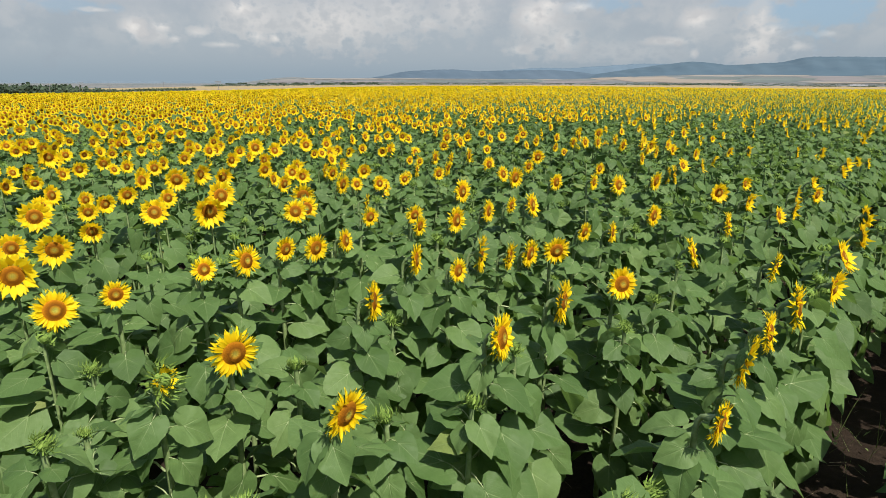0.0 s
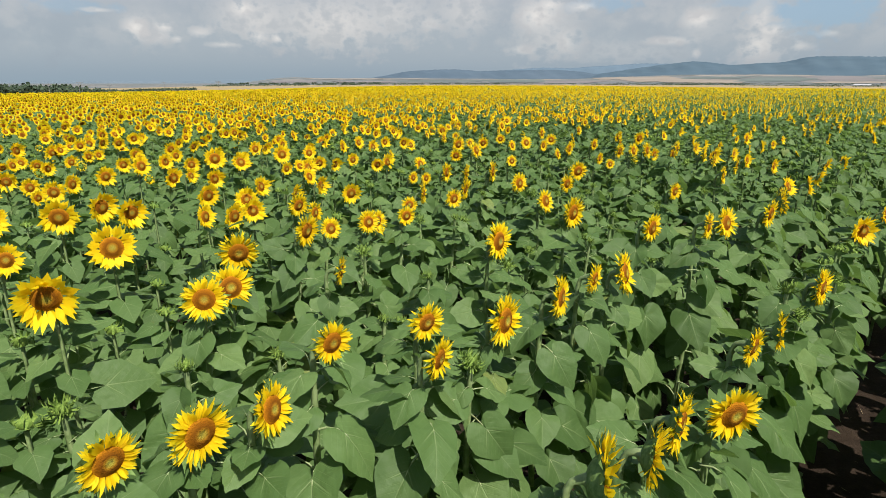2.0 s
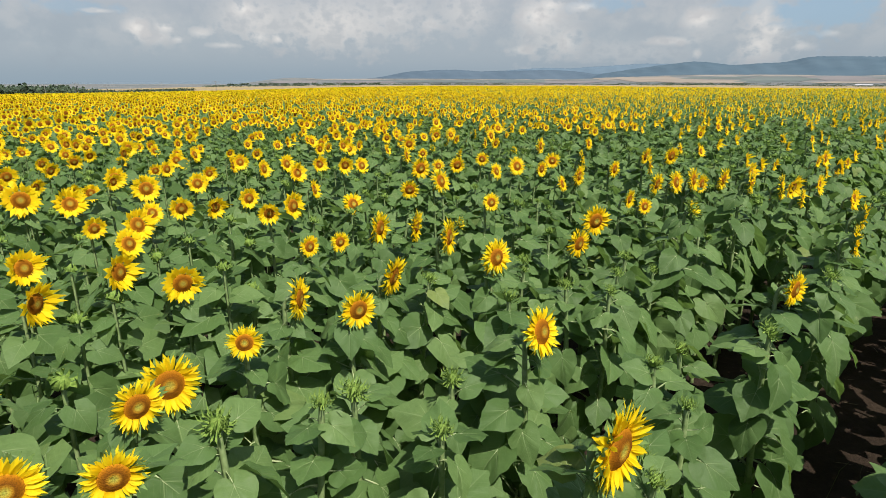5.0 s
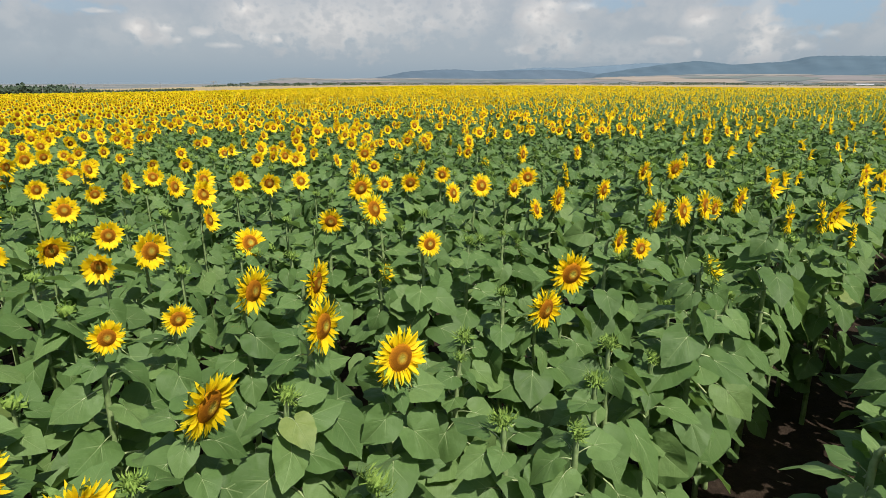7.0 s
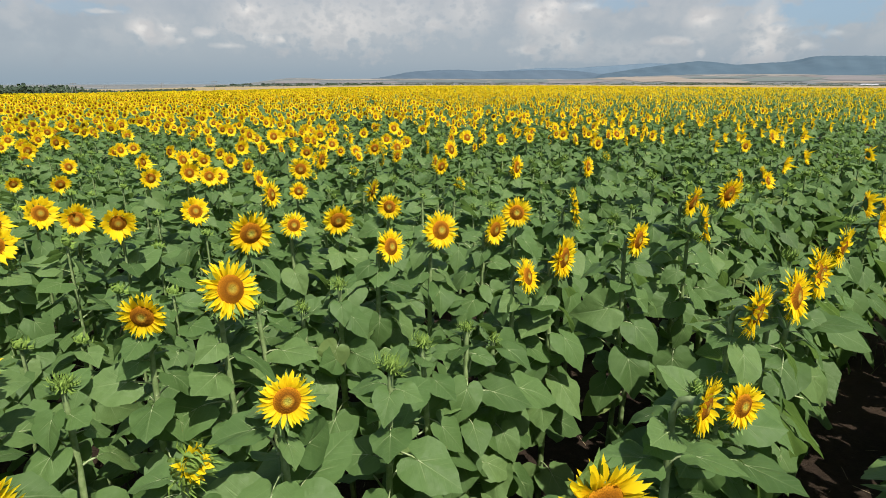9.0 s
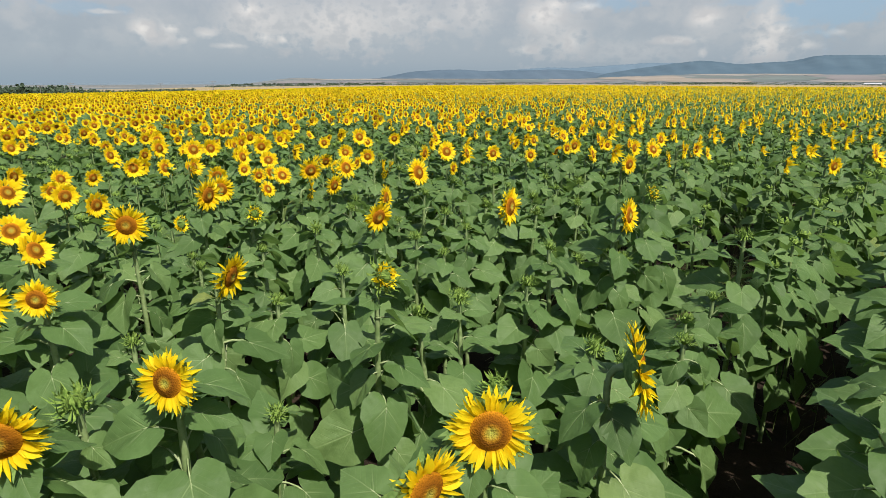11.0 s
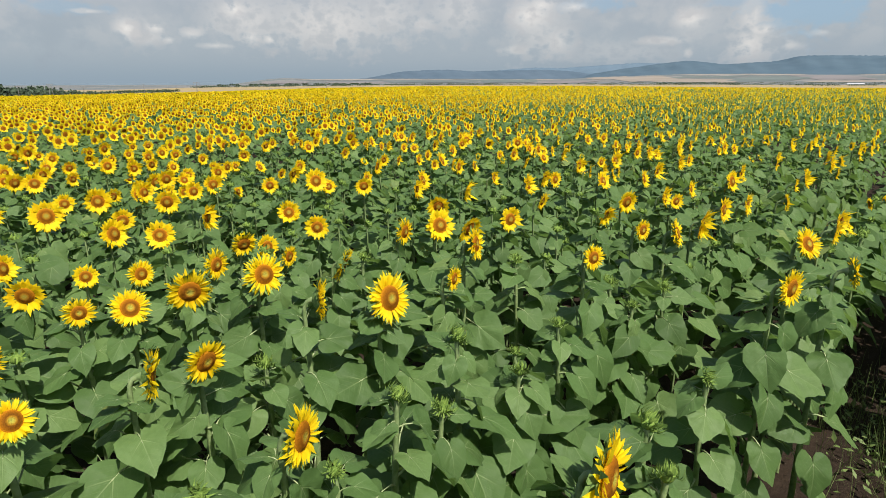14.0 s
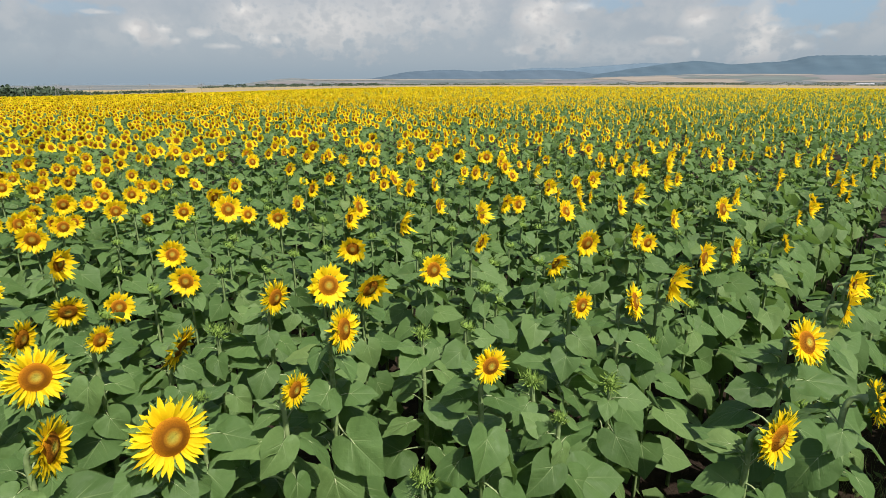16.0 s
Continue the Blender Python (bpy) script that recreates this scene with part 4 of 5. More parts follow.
HEADS.append([(-7.49, 11.34, 1.60), (-4.56, 14.19, 1.63), (-4.69, 14.77, 1.64), (-3.88, 15.76, 1.55), (-2.44, 17.11, 1.60), (0.01, 19.53, 1.46), (-5.99, 14.00, 1.54), (-6.46, 14.24, 1.60), (-5.98, 14.61, 1.60), (-5.31, 15.18, 1.61), (-4.48, 16.25, 1.55), (-2.84, 17.86, 1.47), (-2.61, 18.18, 1.60), (-2.02, 18.50, 1.54), (-2.40, 18.55, 1.52), (-1.90, 19.08, 1.56), (-1.30, 19.19, 1.53), (-2.01, 19.46, 1.52), (5.08, 26.61, 1.59)])
HEADS.append([(-4.89, 16.28, 1.60), (-5.09, 16.49, 1.58), (-4.37, 16.91, 1.60), (-2.13, 20.19, 1.67), (-5.95, 16.75, 1.55), (-4.55, 17.97, 1.52), (-3.67, 19.20, 1.55), (-1.40, 21.98, 1.54), (-1.81, 22.05, 1.51), (-1.32, 22.18, 1.51), (-1.17, 22.67, 1.52), (-0.91, 22.80, 1.40)])
HEADS.append([(-8.32, 16.11, 1.53), (-3.12, 20.82, 1.42), (-2.56, 21.88, 1.44), (-2.21, 22.25, 1.45), (-2.00, 22.48, 1.48), (-2.22, 22.89, 1.46), (-1.49, 23.75, 1.46), (-0.66, 24.00, 1.45), (-0.46, 24.32, 1.51), (-3.96, 22.07, 1.49), (-1.61, 24.80, 1.46)])
HEADS.append([(-2.79, 23.77, 1.43), (-2.65, 24.88, 1.44), (-3.86, 25.09, 1.41), (-2.81, 25.09, 1.42), (-3.60, 25.40, 1.41), (-5.29, 25.25, 1.45), (-5.30, 25.91, 1.45)])

OPENING = {(-1.03, 3.08), (2.27, 10.51), (0.59, 11.41), (1.45, 14.77), (3.15, 16.58), (5.44, 21.65), (-0.21, 16.46), (0.23, 16.81)}

rng = np.random.default_rng(7)


def link(name, mesh, parent, m):
    ob = new(name, mesh)
    ob.parent = parent
    ob.matrix_basis = m
    return ob


def stuff(name, mesh, parent, label):
    """A part of many fine pieces that are not counted singly."""
    tagged(link(name, mesh, parent, Matrix.Identity(4)), label, kind="stuff")


def sunflower(x, y, height, state, seed, yaw, size=1.0):
    """One plant as a thing of its own: stem, leaves, and a head in bloom, an opening head or a bud."""
    r = np.random.default_rng(seed)
    z = float(ground_height(x, y))
    plant = new("sunflower")
    plant.empty_display_size = 0.1
    sway = 0.0 if state in ("bloom", "opening") else 2.0
    plant.matrix_basis = pose(x, y, z, r.normal(0, sway), r.normal(0, sway), 0)
    layout, turn, top = plant_layout(r, height, state, int(r.integers(20, 24)) if state != "short" else 17, yaw)
    for kind, i, m in layout:
        link(kind, LEAF_MESHES[i] if kind == "leaf" else STEM_MESHES[i], plant, m)
    label = {"bloom": "tall sunflower in full bloom, yellow petals and brown disc", "opening": "sunflower with half-open head, first yellow petals showing",
             "bud": "sunflower with a closed green bud, still unopened", "short": "shorter young sunflower, broad green leaves, small bud"}[state]
    tagged(plant, label, "sunflower", "sunflowers of the field")
    if state == "bloom":
        link("neck", NECK_MESH, plant, turn)
        hp = head_pose(r, turn, size, r.normal(0.06, 0.17))
        head = link("flower_head", CUP_MESHES[int(r.integers(0, 3))], plant, hp)
        link("disc", DISC_MESHES[int(r.integers(0, 3))], head, Matrix.Translation((0, 0, 0.002)))
        stuff("bract_ring", CUP_BRACT_MESHES[int(r.integers(0, 3))], head, "pointed green bracts")
        stuff("petal_ring", PETAL_MESHES[int(r.integers(0, 5))], head, "bright yellow pointed ray petals")
    elif state == "opening":
        turn = turn @ Matrix.Diagonal((0.45, 0.6, 0.6, 1))
        link("neck", NECK_MESH, plant, turn)
        hp = head_pose(r, turn @ Matrix.Diagonal((1 / 0.45, 1 / 0.6, 1 / 0.6, 1)) @ Matrix.Translation((-0.04, 0, -0.02)), 1.05, r.normal(0.35, 0.2))
        k = int(r.integers(0, 3))
        head = link("bud", BUD_MESHES[k], plant, hp)
        stuff("bract_ring", BRACT_MESHES[k], head, "curling green bracts")
        stuff("petal_ring", OPENING_MESHES[int(r.integers(0, 2))], head, "short unfolding yellow petals")
    else:
        up = Matrix.Translation((0, 0, top + 0.02)) @ Euler((r.normal(0, 0.35), r.normal(0.35, 0.3), 0)).to_matrix().to_4x4()
        k = int(r.integers(0, 3))
        bud = link("bud", BUD_MESHES[k], plant, up @ Matrix.Diagonal((*([r.uniform(0.5, 0.8)] * 3), 1)))
        stuff("bract_ring", BRACT_MESHES[k], bud, "curling green bracts")


def base_of(hx, hy, yaw, reach):
    """The foot of the plant that holds a head there: the neck reaches out towards the facing side."""
    return hx - reach * math.cos(yaw), hy - reach * math.sin(yaw)


def facing():
    """Which way a head looks: nearly all look the same way, a few stray."""
    return FACING - math.pi / 2 + rng.normal(0, 0.18 if rng.random() < 0.92 else 0.4)


bloom_feet = []
for row in HEADS:
    for hx, hy, hz, *more_known in row:
        way, half_open = facing(), (hx, hy) in OPENING
        size = float(np.clip(rng.normal(0.90, 0.11), 0.68, 1.2))
        if more_known:
            way, size = radians(more_known[0]) - math.pi / 2, more_known[1]
        bloom_feet.append((*base_of(hx, hy, way, 0.045 if half_open else 0.085), hz, half_open, way, size))
feet_xy = np.array([(b[0], b[1]) for b in bloom_feet])

# failed patches where no plant stands
BARE = [((2.30, 16.1), (2.75, 17.6), 0.18), ((4.4, 17.9), (5.1, 18.9), 0.24)]

# every other place in the rows
k_lo, k_hi = -160, 60
spots = []
for k in range(k_lo, k_hi):
    js = np.arange(-45, 212) * IN_ROW
    along_row = js + rng.normal(0, 0.05, len(js))
    across = ROW_OFF + k * ROW_GAP + rng.normal(0, 0.055, len(js))
    p = along_row[:, None] * ROW_U + across[:, None] * ROW_N
    spots.append(p)
spots = np.concatenate(spots)
x, y = spots[:, 0], spots[:, 1]
cx = np.interp(np.clip(y, 1, 17.1), LINE[:, 1], LINE[:, 0])
dist = np.where(y < 17.1, np.abs(x - cx), np.hypot(x - 2.6, y - 17.1))
keep = (x > -0.78 * y - 2.6) & (x < 0.82 * y + 4.6) & (y > -2.2) & (dist < 46) & (rng.random(len(x)) > 0.06)
spots, dist = spots[keep], dist[keep]
gap = np.array([np.min(np.hypot(*(feet_xy - p).T)) if p[1] < 30 else 9 for p in spots])
clear = gap > 0.2
for (ax, ay), (bx, by), wide in BARE:
    a, ab = np.array([ax, ay]), np.array([bx - ax, by - ay])
    s = np.clip((spots - a) @ ab / (ab @ ab), 0, 1)
    clear &= np.hypot(*(spots - a - s[:, None] * ab).T) > wide
# a thin stand on the sunny side of the bare patches
thin = (np.abs(spots[:, 0] - 3.1) < 1.1) & (np.abs(spots[:, 1] - 17.3) < 1.9)
clear &= ~(thin & (rng.random(len(spots)) < 0.14))
spots, dist = spots[clear], dist[clear]
side = off_line(spots[:, 0], spots[:, 1])
known_strip = (np.abs(side) < 2.9) & (spots[:, 1] < 22.2) & (spots[:, 1] > 2.4 + 0.55 * np.maximum(0, np.abs(side) - 1.2)) & (np.abs(side) < 1.3 + 0.9 * (spots[:, 1] - 2.0))

half_known = (np.abs(side) < 3.0 + 0.33 * np.clip(spots[:, 1], 0, 14)) & (spots[:, 1] < 22.2)

states = []
for s, w in zip(known_strip, half_known):
    q = rng.random()
    if s:
        states.append("bud" if q < 0.38 else "short")
    elif w:
        states.append("bloom" if q < 0.20 else "opening" if q < 0.23 else "bud" if q < 0.58 else "short")
    else:
        states.append("bloom" if q < 0.62 else "opening" if q < 0.65 else "bud" if q < 0.87 else "short")

plants = [(bx, by, hz, "opening" if op else "bloom", 0.0, way, size) for bx, by, hz, op, way, size in bloom_feet]
for (px, py), st, d in zip(spots, states, dist):
    h = {"bloom": rng.normal(1.60, 0.07), "opening": rng.normal(1.55, 0.06), "bud": rng.normal(1.50, 0.07), "short": rng.normal(1.41, 0.08)}[st]
    plants.append((px, py, h, st, d, facing(), float(np.clip(rng.normal(0.92, 0.12), 0.66, 1.25))))

def near_way(px, py, st):
    """How far a plant stands from the strip that the walk looks down on; open heads count as nearer."""
    return abs(px - min(float(np.interp(py, LINE[:, 1], LINE[:, 0])), 1.75)) * (0.82 if st == "bloom" else 1.0)


# the strip under the walk is built plant by plant, the rest of the crop as one field
near, rest = [], []
for n, (px, py, h, st, d, way, size) in enumerate(plants):
    o = near_way(px, py, st)
    (near if o < 1.95 and 2.2 < py < 21.8 else rest).append((n, px, py, h, st, way, size))
near.sort(key=lambda q: (q[2] > 19.8, near_way(q[1], q[2], q[4])))
near, more = near[:272], near[272:]
rest += more
for n, px, py, h, st, way, size in near:
    sunflower(px, py, h, st, 1000 + n, way, size)


# ---- the joined field ----
class Batch:
    """Gathers many placed copies of small shapes and joins them into one mesh."""

    def __init__(self):
        self.v, self.f3, self.f4, self.m3, self.m4, self.uv, self.n = [], [], [], [], [], [], 0

    def add(self, shape, mats):
        v, f3, f4, m3, m4, uv = shape
        mats = np.asarray(mats, np.float32)
        N = len(mats)
        if not N:
            return
        w = np.einsum("nij,vj->nvi", mats[:, :3, :3], v) + mats[:, None, :3, 3]
        off = self.n + np.arange(N)[:, None, None] * len(v)
        self.v.append(w.reshape(-1, 3))
        self.uv.append(np.tile(uv, (N, 1)))
        if len(f3):
            self.f3.append((f3[None] + off).reshape(-1, 3))
            self.m3.append(np.tile(m3, N))
        if len(f4):
            self.f4.append((f4[None] + off).reshape(-1, 4))
            self.m4.append(np.tile(m4, N))
        self.n += N * len(v)

    def make(self, name, mats):
        f = ([np.concatenate(self.f4)] if self.f4 else []) + ([np.concatenate(self.f3)] if self.f3 else [])
        m = ([np.concatenate(self.m4)] if self.m4 else []) + ([np.concatenate(self.m3)] if self.m3 else [])
        return mesh_object(name, np.concatenate(self.v), f, mats, np.concatenate(m), np.concatenate(self.uv))


NO3, NO4 = np.zeros((0, 3), int), np.zeros((0, 4), int)
FIELD_MATS = [LEAF_FIELD, STEM, PETAL_FIELD, DISC, BRACT, BUD]


def shape(v, f3=NO3, f4=NO4, slot=0, uv=None, slots3=None):
    v = np.asarray(v, float)
    f3, f4 = np.asarray(f3, int).reshape(-1, 3), np.asarray(f4, int).reshape(-1, 4)
    return v, f3, f4, np.full(len(f3), slot) if slots3 is None else np.asarray(slots3), np.full(len(f4), slot), np.full((len(v), 2), 0.5) if uv is None else np.asarray(uv, float)


def field_leaf(seed, droop, fold, tilt):
    half = [20, 60, 108, 158]
    v, q, t, uv = leaf_shape([-h for h in half[::-1]] + [0] + half, (0.55, 1.0), droop, fold, 0.035, tilt, LEAF_STALK, seed, 0.0)
    n = len(v)
    v = np.concatenate([v, [(-0.025, 0, -0.16), (0.025, 0, -0.16), (0, 0.63, 0.15)]])
    uv = np.concatenate([uv, [(0.3, 0.5)] * 3])
    return v, np.concatenate([t, [(n, n + 1, n + 2)]]), q, np.array([0] * len(t) + [1]), np.zeros(len(q), int), uv


def star(count, r0, r1, seed, lift=0.2, layers=1):
    """Rings of simple petals facing +z."""
    g = np.random.default_rng(seed)
    v, uv, f = [], [], []
    for k in range(count * layers):
        a = 2 * math.pi * k / count + g.normal(0, 0.09) + (0.5 * 6.283 / count if k >= count else 0)
        L = r1 * g.uniform(0.84, 1.08) * (0.93 if k >= count else 1)
        w = 1.15 * math.pi * r0 / count * 2.1
        z = (L - r0) * math.tan(g.normal(lift + (0.3 if k >= count else 0), 0.2))
        c, s = math.cos(a), math.sin(a)
        mid = r0 * 0.55 + L * 0.45
        pts = [(r0 * 0.86, 0, 0), (mid, -w, z * 0.4), (L, g.normal(0, 0.006), z), (mid, w, z * 0.4)]
        b = len(v)
        v += [(p[0] * c - p[1] * s, p[0] * s + p[1] * c, p[2]) for p in pts]
        uv += [(0.5, 0), (0, 0.5), (0.5, 1), (1, 0.5)]
        f.append((b, b + 1, b + 2, b + 3))
    return shape(v, f4=f, slot=2, uv=uv)


def flat_disc(r, h, sides, slot, back=False):
    v = [(0, 0, h)] + [(r * math.cos(2 * math.pi * s / sides), r * math.sin(2 * math.pi * s / sides), 0) for s in range(sides)]
    f = [(0, 1 + s, 1 + (s + 1) % sides) for s in range(sides)]
    if back:
        f = [t[::-1] for t in f]
    return shape(v, f3=f, slot=slot, uv=[(0.45, 0)] + [(0.88, 0)] * sides)


def domed_disc():
    v, q, t, u = dome_arrays(DISC_R, 0.018, 3, 9, 0.4)
    return shape(v, t, q, 3, u)


bv, bq, bt, _ = dome_arrays(0.036, 0.03, 2, 7)
bud_rng = np.random.default_rng(3)
sv, sq, st_ = spikes(bud_rng, 12, 0.03, 0.055, 0.016, 0.0, 1.2, 0.9)
BUD_SHAPE = shape(np.concatenate([bv, sv]), np.concatenate([bt, st_ + len(bv)]), np.concatenate([bq, sq + len(bv)]), 5)
tv, tf = tube([(0.0, 0, 0), (0.012, 0, 0.5), (0, 0, 1)], [0.018, 0.015, 0.011], 3)
STEM_SHAPE = shape(tv, f4=tf, slot=1)
kv, kf = neck_arrays(3)
NECK_SHAPE = shape(kv, f4=kf, slot=1)
LEAF_SHAPES = [field_leaf(*row) for row in ((1, 0.20, 0.10, 0.05), (2, 0.30, 0.05, 0.28), (3, 0.34, 0.16, 0.46), (4, 0.26, 0.24, 0.16), (5, 0.10, 0.02, -0.08), (6, 0.36, -0.10, 0.36),
                                           (7, 0.24, 0.30, 0.58), (8, 0.16, -0.05, 0.10))]
STARS = [star(30, DISC_R, 0.122, s, l, 2) for s, l in ((1, 0.25), (2, 0.12), (3, 0.36))]
DISC_SHAPE, CUP_SHAPE = domed_disc(), flat_disc(0.05, -0.03, 7, 4, True)


def joined_field(todo):
    b = Batch()
    got = {}

    def push(key, m):
        got.setdefault(key, []).append(np.array(m))

    for n, px, py, h, st, way, size in todo:
        r = np.random.default_rng(1000 + n)
        at = Matrix.Translation((px, py, float(ground_height(px, py))))
        layout, turn, top = plant_layout(r, h, st, 17 if st != "short" else 15, way)
        for kind, i, m in layout:
            push((kind, i if kind == "leaf" else 0), at @ m)
        if st == "bloom":
            push(("neck", 0), at @ turn)
            hp = at @ head_pose(r, turn, size, r.normal(0.06, 0.17))
            push(("star", int(r.integers(0, 3))), hp)
            push(("disc", 0), hp)
            push(("cup", 0), hp)
        elif st == "opening":
            hp = at @ head_pose(r, turn, 0.55, r.normal(0.35, 0.2))
            push(("star", int(r.integers(0, 3))), hp)
            push(("disc", 0), hp)
            push(("bud", 0), at @ head_pose(r, turn, 1.0, 0.3))
        else:
            push(("bud", 0), at @ Matrix.Translation((0, 0, top + 0.02)) @ Euler((r.normal(0, 0.35), r.normal(0.35, 0.3), 0)).to_matrix().to_4x4())
    shapes = {"leaf": LEAF_SHAPES, "stem": [STEM_SHAPE], "neck": [NECK_SHAPE], "star": STARS, "disc": [DISC_SHAPE], "cup": [CUP_SHAPE], "bud": [BUD_SHAPE]}
    for (kind, i), ms in got.items():
        b.add(shapes[kind][i], ms)
    ob = b.make("sunflower_field", FIELD_MATS)
    tagged(ob, "dense field of sunflowers in bloom, yellow heads over green leaves", "sunflower field", kind="stuff")


MID = 12.0
dist_of = {n: plant[4] for n, plant in enumerate(plants)}
joined_field([q for q in rest if dist_of[q[0]] <= MID])


def turns(n, yaw, tip, roll):
    """Rotation matrices for many heads at once: they face the field's common way, tipped up."""
    cy, sy, ct, stt, cr, sr = np.cos(yaw), np.sin(yaw), np.cos(tip), np.sin(tip), np.cos(roll), np.sin(roll)
    zero, one = np.zeros(n), np.ones(n)
    Z = np.stack([cy, -sy, zero, sy, cy, zero, zero, zero, one], -1).reshape(-1, 3, 3)
    Y = np.stack([ct, zero, stt, zero, one, zero, -stt, zero, ct], -1).reshape(-1, 3, 3)
    X = np.stack([one, zero, zero, zero, cr, -sr, zero, sr, cr], -1).reshape(-1, 3, 3)
    return Z @ Y @ X


def placed(rot, xyz, scale):
    m = np.zeros((len(xyz), 4, 4), np.float32)
    m[:, :3, :3] = rot * np.asarray(scale)[:, None, None]
    m[:, :3, 3] = xyz
    m[:, 3, 3] = 1
    return m


FAR_LEAF = shape([(0, 0, 0), (-0.42, 0.35, 0.06), (0, 1.0, -0.35), (0.42, 0.35, 0.06), (0, 0.4, -0.02)], f3=[(0, 4, 1), (1, 4, 2), (0, 3, 4), (4, 3, 2)], slot=0,
                 uv=[(0.5, 0), (0.1, 0.4), (0.5, 1), (0.9, 0.4), (0.5, 0.4)])
FAR_STAR = star(13, DISC_R, 0.114, 9, 0.32)
TINY_STAR = star(7, DISC_R, 0.112, 10, 0.34)
TINY_DISC = flat_disc(DISC_R * 1.12, 0.018, 4, 3)
FAR_DISC = flat_disc(DISC_R * 1.06, 0.016, 6, 3)
FAR_CUP = flat_disc(0.06, -0.03, 5, 4, True)


def far_field(xy, seed, leaves, bloom, grow, name):
    """The crop farther off: heads and upper leaves alone, on a stem that the leaves hide."""
    g = np.random.default_rng(seed)
    b = Batch()
    n = len(xy)
    z = ground_height(xy[:, 0], xy[:, 1])
    top = g.normal(1.56, 0.09, n)
    for i in range(leaves):
        a = g.uniform(0, 6.28, n)
        lz = z + top - 0.10 - (i + g.random(n)) / leaves * (0.75 if leaves > 3 else 0.3)
        rot = np.array(TO_SUN.to_3x3()) @ turns(n, a, g.normal(0, 0.3, n), g.normal(-0.2, 0.28, n))
        off = np.stack([-np.sin(a), np.cos(a), np.zeros(n)], -1) * 0.10
        b.add(FAR_LEAF, placed(rot, np.stack([xy[:, 0], xy[:, 1], lz], -1) + off, g.uniform(0.14, 0.23, n) * grow))
    s = g.random(n) < bloom
    m = int(s.sum())
    hx = np.stack([xy[s, 0], xy[s, 1], z[s] + top[s] + 0.04], -1)
    rot = turns(m, FACING - math.pi / 2 + g.normal(0, 0.22, m), math.pi / 2 - g.normal(-0.02, 0.2, m), np.zeros(m))
    size = np.clip(g.normal(0.90, 0.12, m), 0.65, 1.25) * grow
    for sh in (FAR_STAR, FAR_DISC, FAR_CUP) if leaves > 3 else (TINY_STAR, TINY_DISC):
        b.add(sh, placed(rot, hx, size))
    ob = b.make(name, FIELD_MATS)
    tagged(ob, "far part of the sunflower field, yellow heads merging together", "sunflower field", kind="stuff")


far_xy = np.array([(q[1], q[2]) for q in rest if dist_of[q[0]] > MID])
far_field(far_xy, 21, 8, 0.68, 1.0, "sunflower_field")


def scatter(r0, r1, density, seed):
    g = np.random.default_rng(seed)
    n = int(radians(92) / 2 * (r1 ** 2 - r0 ** 2) * density)
    r = np.sqrt(g.uniform(r0 ** 2, r1 ** 2, n))
    a = np.radians(g.uniform(-45, 47, n))
    q = np.stack([r * np.sin(a), r * np.cos(a)], -1)
    # keep to the drilled rows
    k = np.round((q @ ROW_N - ROW_OFF) / ROW_GAP)
    q = q + ((k * ROW_GAP + ROW_OFF) - q @ ROW_N)[:, None] * ROW_N * 0.85
    d = np.where(q[:, 1] < 17.1, np.abs(q[:, 0]), np.hypot(q[:, 0] - 2.6, q[:, 1] - 17.1))
    return q[d > 45.5]


far_field(scatter(40, 95, 3.4, 31), 32, 3, 0.78, 1.12, "sunflower_field")
far_field(scatter(95, 264, 0.62, 33), 34, 1, 0.88, 1.85, "sunflower_field")


def far_canopy():
    """The closed green roof of leaves over the far part of the crop, seen only edge on."""
    azs = np.radians(np.arange(-46, 48, 0.5))
    rs = np.geomspace(60, 262, 46)
    r, a = np.meshgrid(rs, azs, indexing="ij")
    px, py = r * np.sin(a), r * np.cos(a)
    g = np.random.default_rng(5)
    pz = ground_height(px, py) + 1.30 + g.normal(0, 0.05, px.shape)
    pz[0] -= 0.6
    ob = mesh_object("sunflower_field", np.stack([px, py, pz], -1).reshape(-1, 3), grid_faces(len(rs), len(azs))[:, ::-1], [CANOPY])
    tagged(ob, "closed leaf canopy of the far sunflower field", "sunflower field", kind="stuff")


CANOPY = plain_green("far_canopy", (0.05, 0.09, 0.03), (0.11, 0.16, 0.05), 0.9, 0.95, gloss=0.0)
far_canopy()


